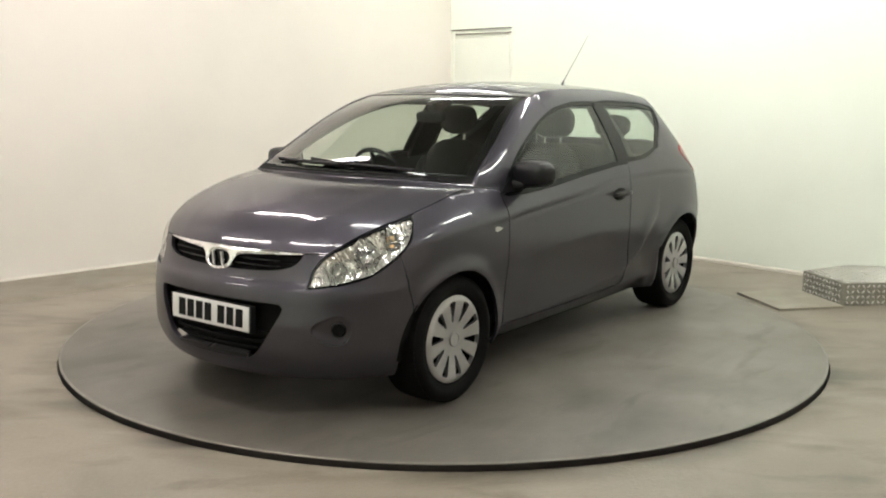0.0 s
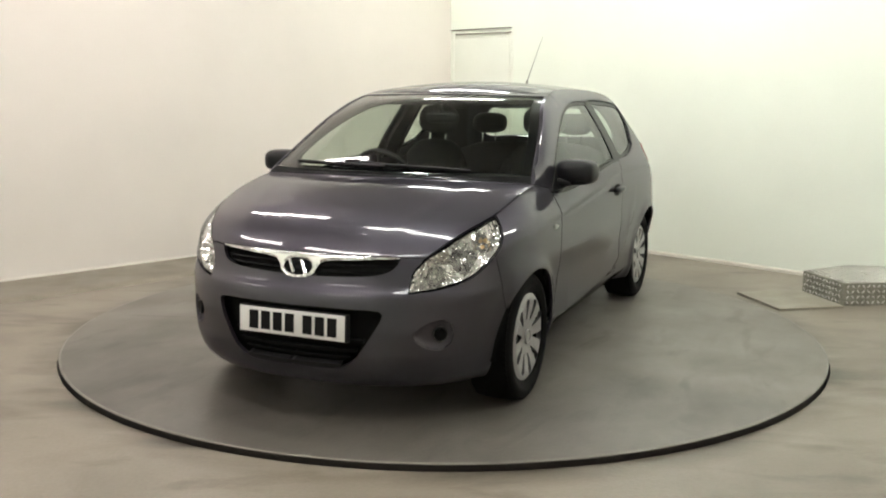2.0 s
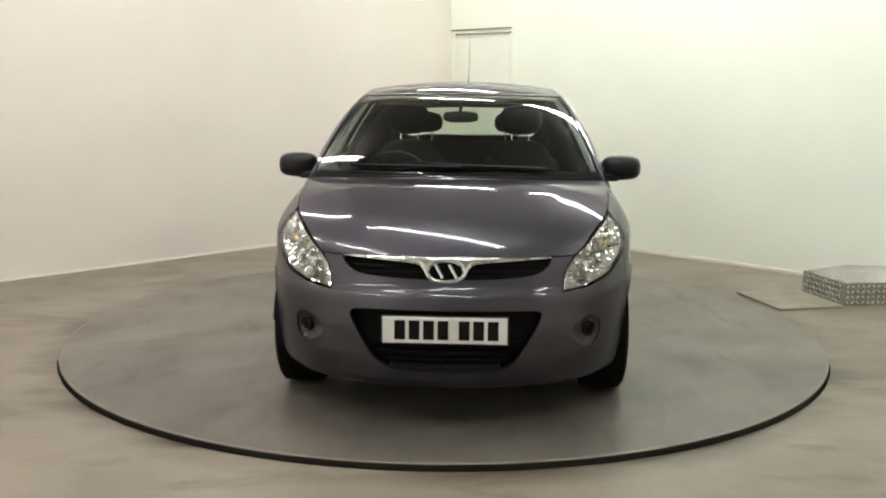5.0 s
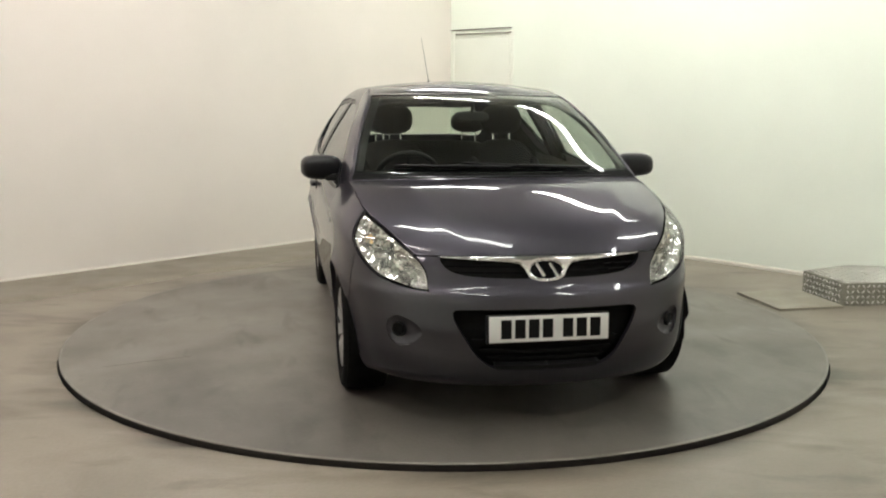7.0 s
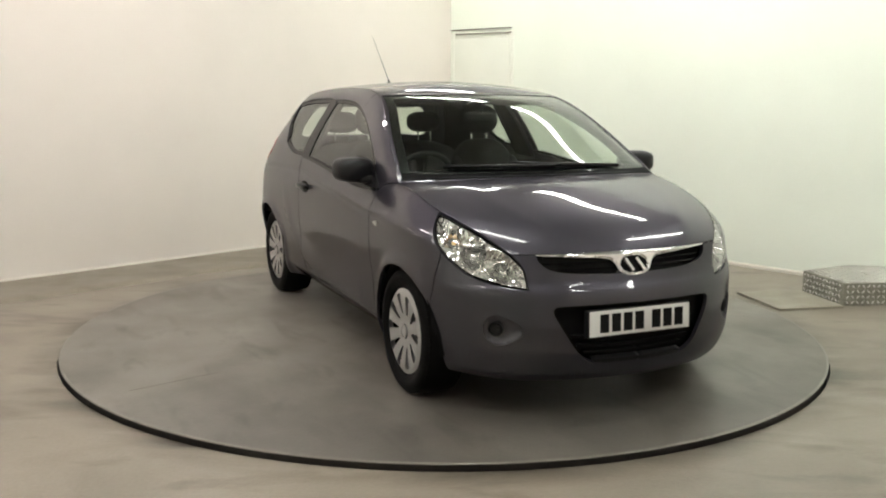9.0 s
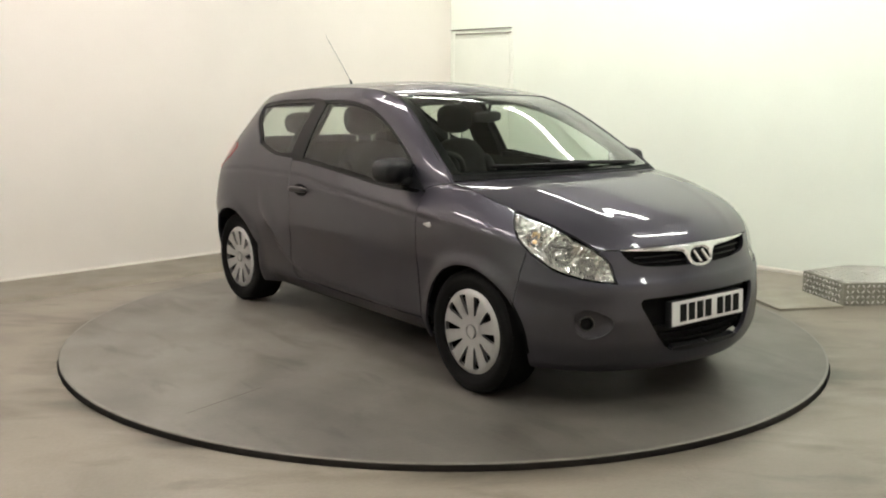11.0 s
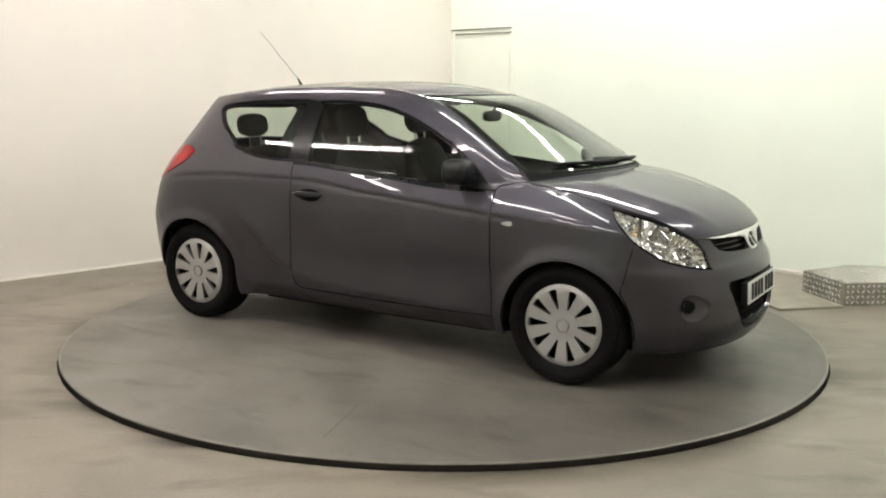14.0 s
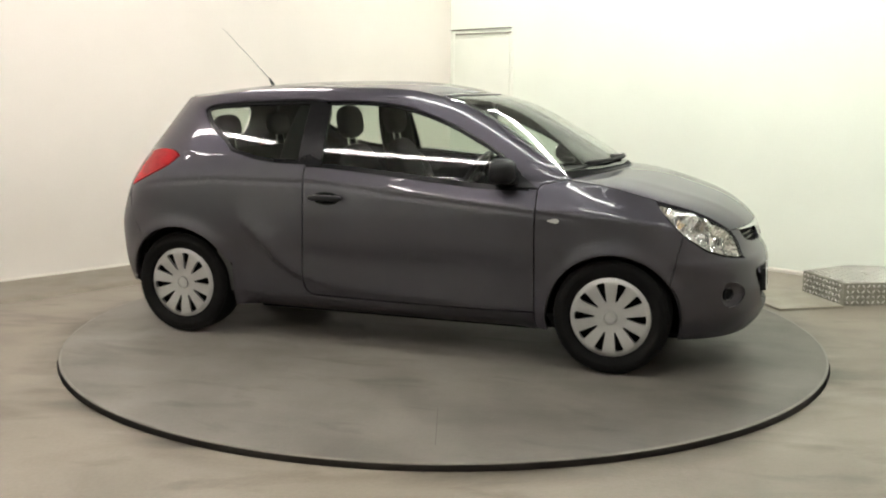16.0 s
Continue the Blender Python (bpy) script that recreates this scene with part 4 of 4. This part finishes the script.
            part("bulb", blob((br * 1.5, br, br), (c0 - n0 * 0.06) * [1, s, 1], 2.2, nu=14, nv=8), mat, h, lb)
        rim = shrink(lamp, -0.001)
        panel("lamp_seal", flank, rim, SEAL, h, [shrink(lamp, 0.0018)], 0.006, 0.012, 0.03, (s,))

    # wings, doors, body sides
    wing_arch = arch(*ARCH_F, 194, 33.5)
    wing = outline(side_line([(0.87, 0.2), (0.925, 0.2), wing_arch[0]]), side_line(wing_arch), side_line([wing_arch[-1], (1.565, 0.56), (1.584, 0.652), (1.6, 0.733)]),
                   side_line([(1.6, 0.733), (1.52, 0.813), (1.456, 0.893)]), side_line(EDGE_HOOD[3:]), side_line([(1.03, 0.985), (0.92, 0.968), (0.87, 0.94)]),
                   side_line([(0.87, 0.94), (0.868, 0.6), (0.87, 0.2)]))
    wing = shrink(wing, gap)
    rear_arch = arch(*ARCH_R, 134, -14)
    side_out = outline(side_line([(0.87, 0.94), (0.92, 0.968), (1.03, 0.985)]), side_line(EDGE_PILLAR), side_line(EDGE_ROOF), side_line(HATCH_SEAM),
                       side_line([(-1.53, 1.06), (-1.4, 1.085), (-1.29, 1.078), (-1.25, 1.05)]), side_line(TAIL_LAMP[2][::-1]),
                       side_line([(-1.62, 0.86), (-1.6, 0.75), (-1.53, 0.62), rear_arch[0]]), side_line(rear_arch), side_line([rear_arch[-1], (-0.9, 0.195), (0.0, 0.19), (0.868, 0.19)]),
                       side_line([(0.868, 0.19), (0.868, 0.292)]), side_line([(0.868, 0.292), (0.2, 0.285), (-0.40, 0.292)]),
                       side_line([(-0.40, 0.292), (-0.45, 0.33), (-0.455, 0.43), (-0.443, 0.687), (-0.437, 0.95), (-0.43, 1.024)]),
                       side_line(QUARTER_LOW), side_line(QUARTER_TOP), side_line(DOOR_TOP), side_line([(0.825, 0.94), (0.87, 0.94)]))
    side_out = shrink(side_out, 0.0012)
    door = outline(side_line([(0.866, 0.296), (0.866, 0.6), (0.868, 0.936)]), side_line([(0.868, 0.936), (0.825, 0.936)]), side_line([(x, z - 0.005) for x, z in BELT_LINE]),
                   side_line([(-0.43, 1.019), (-0.435, 0.95), (-0.441, 0.687), (-0.452, 0.43), (-0.446, 0.335), (-0.40, 0.297)]), side_line([(-0.40, 0.297), (0.2, 0.29), (0.866, 0.296)]))
    door = shrink(door, gap)
    dlo = outline(side_line(DOOR_TOP), side_line(BELT_LINE), side_line(QUARTER_LOW), side_line(QUARTER_TOP))
    door_glass = shrink(outline(side_line(DOOR_TOP), side_line(BELT_LINE[:-1]), side_line([BELT_LINE[-2], (-0.345, 1.02), (-0.36, 1.1), (-0.378, 1.3), (-0.38, 1.355), DOOR_TOP[0]])), 0.016)
    quarter = shrink(outline(side_line([(-0.46, 1.027)] + QUARTER_LOW[1:]), side_line(QUARTER_TOP[:-1]), side_line([(-0.515, 1.376), (-0.47, 1.37)]), side_line([(-0.47, 1.37), (-0.46, 1.027)])), 0.022)
    char_trim = outline(side_line([(x, z + 0.004) for x, z in BELT_LINE]), side_line([(x, z - 0.014) for x, z in BELT_LINE[::-1]]))
    for s in (1, -1):
        panel("front_wing", flank, wing, PAINT, car, (), 0, paint_lip, sides=(s,), step=0.022)
        panel("body_side", flank, side_out, PAINT, car, (), 0, paint_lip, sides=(s,), step=0.022)
        d = panel("door", flank, door, PAINT, car, (), 0, paint_lip, sides=(s,), step=0.022)
        panel("window_frame", flank, shrink(dlo, 0.001), SEAL, car, [door_glass, quarter], 0.007, 0.012, 0.03, (s,), "gloss black window surround")
        panel("door_window", flank, shrink(door_glass, -0.004), SIDE_GLASS, car, (), 0.012, 0.0, 0.05, (s,), "clear door window").visible_shadow = False
        panel("quarter_window", flank, shrink(quarter, -0.004), SIDE_GLASS, car, (), 0.012, 0.0, 0.05, (s,), "tapered rear quarter window").visible_shadow = False
        panel("waist_seal", flank, char_trim, SEAL, car, (), -0.003, 0.01, 0.02, (s,), "black waist seal")
        # handle over a flat black patch that paints the shade of its cup
        hx, hz = -0.295, 0.845
        cup = np.array([(hx + 0.08 * math.cos(a), hz + 0.036 * math.sin(a)) for a in np.linspace(0, 2 * math.pi, 30, endpoint=False)])
        panel("handle_cup_shade", flank, cup, LINER, d, (), -0.0012, 0.004, 0.02, (s,))
        p0 = skin(np.array([hx]), np.array([hz]))[0]
        bm = blob((0.102, 0.019, 0.0165), ((p0[0]), s * (p0[1] + 0.02), hz + 0.004), 3.0)
        part("door_handle", bm, CAP, d, "black pull handle")
        # side repeater
        rep = np.array([(0.95 + 0.042 * math.cos(a), 0.783 + (0.0115 + 0.0035 * math.cos(a)) * math.sin(a)) for a in np.linspace(0, 2 * math.pi, 24, endpoint=False)])
        panel("side_repeater", flank, rep, SILVER, car, (), -0.004, 0.006, 0.01, (s,), "small clear side indicator")
        # mirror
        mir = new("door_mirror")
        mir.parent = car
        tagged(mir, "black plastic door mirror")
        bm = blob((0.08, 0.104, 0.063), (0, 0, 0), 3.3, pose(0, 0, 0, 0, 0, s * -12))
        for v in bm.verts:
            if v.co.x < -0.03:
                v.co.x = -0.03 + (v.co.x + 0.03) * 0.25
            v.co.z -= 0.10 * max(0, 0.03 - v.co.y * s) * (v.co.z < 0)
        part("housing", bm, CAP, mir)
        bm = blob((0.008, 0.088, 0.05), (-0.043, 0, 0), 3.0, pose(0, 0, 0, 0, 0, s * -12))
        part("mirror_glass", bm, CHROME, mir, "mirror glass")
        bm = box((0.085, 0.12, 0.04), (0.03, s * -0.075, -0.05), 0.014)
        part("arm", bm, CAP, mir)
        mir.matrix_basis = pose(0.69, s * 0.872, 1.028)
        sail = outline(side_line([(0.868, 0.937), (0.79, 0.995), (0.728, 1.05)]), side_line([(0.728, 1.05), (0.68, 0.945)]), side_line([(0.68, 0.945), (0.868, 0.937)]))
        panel("mirror_sail", flank, sail, CAP, car, (), -0.006, 0.016, 0.02, (s,), "black mirror base")
        # tail lamps
        tail = shrink(outline(*[side_line(l) for l in TAIL_LAMP]), 0.003)
        panel("tail_lamp", flank, tail, RED, car, (), -0.004, 0.02, 0.025, (s,), "red tail lamp")
        # inner sides: door cards and pillars
        card = outline(np.array([(-0.95, 0.25), (0.9, 0.25)]), np.array([(0.9, 0.25), (0.9, 0.92)]), side_line([(0.9, 0.92), (0.623, 0.925), (0.407, 0.94), (0.09, 0.97), (-0.292, 1.0), (-0.654, 1.01), (-0.95, 1.02)]), np.array([(-0.95, 1.02), (-0.95, 0.25)]))
        panel("door_card", flank, card, DASH, car, (), 0.06, 0.0, 0.06, (s,), "dark inner door trim")
        trim_q = outline(side_line([(-0.5, 0.84), (-0.5, 1.0), (-0.66, 1.005), (-0.84, 1.035), (-0.99, 1.115), (-1.09, 1.19), (-1.17, 1.29), (-1.19, 1.35), (-1.3, 1.35), (-1.5, 1.1), (-1.62, 0.84), (-0.5, 0.84)]))
        panel("quarter_trim", flank, trim_q, CLOTH, car, (), 0.05, 0.0, 0.05, (s,), "dark rear side trim")
        inner_p = shrink(outline(side_line(EDGE_PILLAR), side_line([(0.2, 1.413), (0.193, 1.318)]), side_line(DOOR_TOP[3:9]), side_line([(0.79, 0.995), (0.9, 0.975), (1.03, 0.985)])), 0.008)
        panel("screen_pillar_trim", flank, inner_p, CLOTH, car, (), 0.032, 0.0, 0.03, (s,), "dark inner trim of the screen pillar")
        post = outline(side_line([(-0.36, 0.98), (-0.385, 1.37), (-0.56, 1.38), (-0.60, 0.99), (-0.36, 0.98)]))
        panel("pillar_trim", flank, post, LINER, car, (), 0.04, 0.02, 0.04, (s,), "dark pillar trim")

    # bonnet, windscreen, roof
    hood_s = coons(hood_front, cowl, along(EDGE_HOOD), 0.007, 0.0034, 0.010)
    e = 0.003
    rect = outline(np.array([(e, -1 + e), (1 - e, -1 + e)]), np.array([(1 - e, -1 + e), (1 - e, 1 - e)]), np.array([(1 - e, 1 - e), (e, 1 - e)]), np.array([(e, 1 - e), (e, -1 + e)]))
    panel("bonnet", hood_s, rect, PAINT, car, (), 0.0, paint_lip, 0.035, label="smooth bonnet with two faint ridges")
    screen_s = coons(cowl, header, along(EDGE_PILLAR), 0.02)
    inner = outline(np.array([(0.025, -0.982), (0.93, -0.975)]), np.array([(0.93, -0.975), (0.935, 0.0), (0.93, 0.975)]), np.array([(0.93, 0.975), (0.025, 0.982)]), np.array([(0.025, 0.982), (0.02, 0.0), (0.025, -0.982)]))
    full = outline(np.array([(0.0, -1), (1, -1)]), np.array([(1, -1), (1, 1)]), np.array([(1, 1), (0, 1)]), np.array([(0, 1), (0, -1)]))
    panel("windscreen_pillar", screen_s, full, PAINT, car, [inner], 0.0, 0.01, 0.04, label="painted screen pillars")
    glass_o = shrink(inner, 0.004)
    panel("windscreen", screen_s, glass_o, GLASS, car, (), 0.004, 0.0, 0.06, label="raked clear windscreen").visible_shadow = False
    frit = outline(np.array([(0.085, -0.925), (0.88, -0.90)]), np.array([(0.88, -0.90), (0.89, 0.0), (0.88, 0.90)]), np.array([(0.88, 0.90), (0.085, 0.925)]), np.array([(0.085, 0.925), (0.07, 0.0), (0.085, -0.925)]))
    panel("windscreen_border", screen_s, inner, SEAL, car, [frit], 0.008, 0.0, 0.04, label="black screen border")
    roof_s = coons(header, roof_rear, along(EDGE_ROOF), 0.038, swell=lambda u: (1 - (1 - u) ** 9) * (1 - u ** 3))
    panel("roof", roof_s, rect, PAINT, car, (), 0.0, paint_lip, 0.035)
    panel("headliner", roof_s, shrink(rect, 0.02), HEADLINER, car, (), 0.045, 0.0, 0.06, label="pale roof lining")
    # aerial near the roof's rear
    bm = rod((-1.06, 0, 1.455), (-1.09, 0, 1.50), 0.011, seg=12, r2=0.006)
    rod((-1.09, 0, 1.50), (-1.42, 0, 1.82), 0.0023, bm, 8, 0.0009)
    part("aerial", bm, BLACK, car, "thin black roof aerial leaning back")

    # wipers and cowl grille
    cw = cowl(np.linspace(-0.98, 0.98, 41))
    bm = bmesh.new()
    rows = [[bm.verts.new((p[0] - 0.0 + dx, p[1], p[2] + dz)) for p in cw] for dx, dz in ((-0.065, 0.034), (-0.06, 0.037), (-0.035, 0.025), (-0.006, 0.008), (-0.004, -0.03))]
    for a, b in zip(rows, rows[1:]):
        for i in range(len(a) - 1):
            bm.faces.new((a[i], a[i + 1], b[i + 1], b[i]))
    part("scuttle", bm, LINER, car, "black scuttle panel")
    for pts, lab in (([(0.06, 0.62), (0.075, 0.1), (0.1, -0.28)], "long"), ([(0.065, 0.05), (0.075, -0.35), (0.09, -0.72)], "short")):
        w_ = new("wiper")
        w_.parent = car
        tagged(w_, "black wiper parked at the screen's foot")
        ps = screen_s(np.array([q[0] for q in pts]), np.array([q[1] for q in pts]))
        pp = [Vector(a + n * 0.018) for a, n in zip(*ps)]
        bm = rod(pp[0], pp[1], 0.007, seg=8)
        rod(pp[1], pp[2], 0.005, bm, 8)
        part("arm", bm, BLACK, w_)
        pb = [Vector(a + n * 0.008) for a, n in zip(*ps)]
        bm = rod(pb[0], pb[1], 0.006, seg=6)
        rod(pb[1], pb[2], 0.006, bm, 6)
        part("blade", bm, RUBBER, w_)

    # tailgate and rear bumper
    rear_w = outline(np.array([(-QF, 1.09), (-QF, 1.31)]), nose_line([(0.0, 1.31), (0.3, 1.305), (0.43, 1.29)], -1), nose_line([(0.43, 1.29), (0.5, 1.105)], -1), nose_line([(0.5, 1.105), (0.3, 1.095), (0.0, 1.09)], -1))
    gate = outline(np.array([(-QF, 1.09), (-QF, 0.74)]), nose_line([(0, 0.74), (0.5, 0.745)], -1), side_line([(-1.65, 0.78), (-1.62, 0.86)]), side_line(TAIL_LAMP[1][::-1]), side_line(HATCH_SEAM[::-1]),
                   np.array([(q_side(-1.3, 1.383), 1.383), (-QF, 1.383)]), np.array([(-QF, 1.383), (-QF, 1.31)]), nose_line([(0.0, 1.31), (0.3, 1.305), (0.43, 1.29), (0.5, 1.105), (0.3, 1.095), (0.0, 1.09)], -1))
    panel("tailgate", flank, shrink(gate, 0.0022, on_centre), PAINT, car, (), 0, paint_lip, sides=(1, -1))
    panel("rear_window", flank, shrink(rear_w, -0.004, on_centre), SIDE_GLASS, car, (), 0.006, 0.0, 0.05, (1, -1), "clear rear window").visible_shadow = False
    rb_arch = arch(*ARCH_R, 134, 175)
    rb = outline(np.array([(-QF, 0.735), (-QF, 0.22)]), np.array([(-QF, 0.22), (q_front(0.5, 0.22, -1), 0.22), (q_side(-1.73, 0.24), 0.24)]), side_line([(-1.73, 0.24), (-1.66, 0.275), rb_arch[-1]]), side_line(rb_arch[::-1]),
                 side_line([rb_arch[0], (-1.53, 0.62), (-1.6, 0.75), (-1.63, 0.80)]), nose_line([(0.5, 0.738), (0.25, 0.735), (0, 0.735)], -1))
    panel("rear_bumper", flank, shrink(rb, 0.0022, on_centre), PAINT, car, (), 0, paint_lip, sides=(1, -1))

    # dark inner tub behind the panel gaps, wheel wells, underbody
    a_f, a_r = arch(ARCH_F[0], ARCH_F[1], 0.36, 200, -20), arch(ARCH_R[0], ARCH_R[1], 0.37, -20, 200)[::-1]
    tub = outline(np.array([(-QF, 0.25), (-QF, 0.72)]), side_line([(-1.8, 0.72), (-1.4, 0.8), (-0.9, 0.82), (0.8, 0.77), (1.2, 0.74), (1.45, 0.7), (1.7, 0.6)]), np.array([(q_side(1.7, 0.6), 0.6), (QF, 0.62)]), np.array([(QF, 0.62), (QF, 0.25)]),
                  np.array([(QF, 0.25), (q_side(1.62, 0.25), 0.25)]), side_line(a_f[::-1]), side_line([a_f[0], (0.9, 0.25), (-0.85, 0.25), a_r[-1]]), side_line(a_r[::-1]), np.array([(q_side(-1.63, 0.25), 0.25), (-QF, 0.25)]))
    panel("inner_tub", flank, tub, LINER, car, (), 0.07, 0.0, 0.06, (1, -1), "black inner structure")
    bm = box((3.3, 1.2, 0.03), (0.0, 0, 0.182), 0.005)
    bm = box((1.62, 1.3, 0.03), (0, 0, 0.181), 0.005, bm=bm)
    part("underbody", bm, LINER, car, "dark underbody")
    for (cx, cz, r) in (ARCH_F, ARCH_R):
        for s in (1, -1):
            bm = bmesh.new()
            prev = None
            span = 186 if cx > 0 else 174
            for i in range(29):
                a = radians(-3 + span * i / 28)
                row = [bm.verts.new((cx + (r + 0.012) * math.cos(a), s * yy, cz + (r + 0.012) * math.sin(a))) for yy in (0.4, 0.6, 0.72 if cx < 0 and a > 2.4 else 0.815 if 0.2 < math.sin(a) else 0.79)]
                if prev:
                    for k in range(2):
                        bm.faces.new((prev[k], prev[k + 1], row[k + 1], row[k]))
                prev = row
            part("wheel_well", bm, LINER, car, "black wheel arch liner")
            bm = box((0.72, 0.02, 0.6), (cx, s * 0.4, 0.45))
            part("well_wall", bm, LINER, car)
    for k, (x, y, s, turn) in enumerate(((AXLE, 0.803, 1, 8), (AXLE, -0.803, -1, 18), (-AXLE, 0.783, 1, 3), (-AXLE, -0.783, -1, 25))):
        wheel(car, x, y, s, turn)

    # cabin
    bm = bmesh.new()
    prof = [(0.97, 0.968), (0.8, 0.965), (0.62, 0.945), (0.54, 0.9), (0.52, 0.82), (0.56, 0.7), (0.66, 0.6), (0.75, 0.45)]
    rows = []
    for y in np.linspace(-0.72, 0.72, 17):
        hump = 0.025 * math.exp(-((y + 0.37) / 0.17) ** 2)
        rows.append([bm.verts.new((x if i else float(cowl(np.array([y / 0.76]))[0][0]) - 0.025, y, z + (hump if i in (1, 2, 3) else 0) - 0.02 * (abs(y) / 0.72) ** 4)) for i, (x, z) in enumerate(prof)])
    for a, b in zip(rows, rows[1:]):
        for i in range(len(prof) - 1):
            bm.faces.new((a[i], b[i], b[i + 1], a[i + 1]))
    part("dashboard", bm, DASH, car, "dark moulded dashboard")
    st = new("steering_wheel")
    st.parent = car
    tagged(st, "dark three-spoke steering wheel")
    bm = bmesh.new()
    ring = []
    for i in range(40):
        a = 2 * math.pi * i / 40
        ring.append([bm.verts.new(((0.18 + 0.015 * math.cos(b)) * math.cos(a), (0.18 + 0.015 * math.cos(b)) * math.sin(a), 0.015 * math.sin(b))) for b in np.linspace(0, 2 * math.pi, 10, endpoint=False)])
    for i in range(40):
        for k in range(10):
            a, b = ring[i], ring[(i + 1) % 40]
            bm.faces.new((a[k], a[(k + 1) % 10], b[(k + 1) % 10], b[k]))
    part("rim", bm, BLACK, st)
    bm = blob((0.075, 0.065, 0.025), (0, 0, -0.02), 2.6)
    for a in (0, 180, 270):
        rod((0, 0, -0.02), (0.18 * math.cos(radians(a)), 0.18 * math.sin(radians(a)), 0), 0.012, bm, 8)
    part("hub", bm, BLACK, st)
    st.matrix_basis = Matrix.Translation((0.40, -0.37, 0.93)) @ Vector((-0.86, 0, 0.5)).to_track_quat("Z", "X").to_matrix().to_4x4() @ pose(0, 0, 0, 0, 0, 90)
    for y in (0.36, -0.36):
        headrest_seat("front_seat", 0.04, y, "").parent = car
    bench = new("rear_bench")
    bench.parent = car
    part("cushion", blob((0.26, 0.6, 0.1), (-0.82, 0, 0.5), 4), CLOTH, bench)
    part("backrest", blob((0.08, 0.6, 0.3), (-1.12, 0, 0.78), 4, Matrix.Rotation(radians(-20), 4, "Y")), CLOTH, bench)
    for y in (0.32, -0.32):
        part("headrest", blob((0.045, 0.13, 0.075), (-1.21, y, 1.2), 2.8, Matrix.Rotation(radians(-10), 4, "Y")), CLOTH, bench)
        for k in (-0.05, 0.05):
            part("headrest_post", rod((-1.18, y + k, 1.02), (-1.2, y + k, 1.15), 0.006), CHROME, bench, "chrome headrest post")
    bm = blob((0.02, 0.1, 0.032), (0.40, 0.0, 1.283), 3.2)
    rod((0.40, 0, 1.29), (0.43, 0, 1.355), 0.01, bm, 8)
    part("rear_view_mirror", bm, BLACK, car, "black interior mirror")
    for y in (0.31, -0.31):
        part("sun_visor", box((0.12, 0.36, 0.015), (0.20, y, 1.365), 0.006, Matrix.Rotation(radians(12), 4, "Y")), TRIM, car, "folded grey sun visor")
    part("parcel_shelf", box((0.42, 1.15, 0.02), (-1.4, 0, 0.98), 0.006), CLOTH, car, "dark parcel shelf")
    part("cabin_floor", box((2.3, 1.4, 0.02), (-0.15, 0, 0.262), 0.004), CLOTH, car, "dark cabin floor")
    return car


car = build_car()

# ---- the turntable ----
turntable = new("turntable")
tagged(turntable, "round grey painted steel turntable disc set in the floor", "turntable")
bm = lathe([(0.0, 0.0), (0.8, 0.0), (1.6, 0.0), (R_DISC - 0.012, 0.0)], 160)
bm.transform(Matrix.Rotation(radians(90), 4, "X"))
bmesh.ops.remove_doubles(bm, verts=bm.verts, dist=1e-5)
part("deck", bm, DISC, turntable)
bm = lathe([(R_DISC - 0.012, 0.0005), (R_DISC - 0.003, 0.0005), (R_DISC, -0.002), (R_DISC, -0.006)], 160)
bm.transform(Matrix.Rotation(radians(90), 4, "X"))
part("edge_strip", bm, LIP, turntable, "worn bright edge strip")
# side of the disc, its near-black colour stands for shade in the gap
bm = lathe([(R_DISC, -0.005), (R_DISC, -0.012), (R_DISC - 0.006, -0.03), (R_DISC - 0.006, -0.11)], 160)
bm.transform(Matrix.Rotation(radians(90), 4, "X"))
part("rim_band", bm, DISC_EDGE, turntable, "edge band, near-black for the shaded gap round the disc")
# joint lines between the deck plates
for a in (-91.0,):
    bm = box((0.46, 0.0022, 0.0009), (1.78, 0, 0.0005))
    bm.transform(Matrix.Rotation(radians(a - TURN_END), 4, "Z"))
    part("joint", bm, JOINT, turntable)


def motions():
    """The turntable turns at an even pace and carries the car."""
    rows_c, rows_t = [], []
    for i in range(33):
        t = i * 0.5
        a = TURN_0 + TURN_RATE * t
        m = pose(0, 0, 0, 0, 0, a)
        rows_t.append((t, pose(DISC_X, 0, 0, 0, 0, a)))
        rows_c.append((t, m @ Matrix.Translation((OFF_X, OFF_Y, 0))))
    walk(turntable, rows_t)
    walk(car, rows_c)


motions()
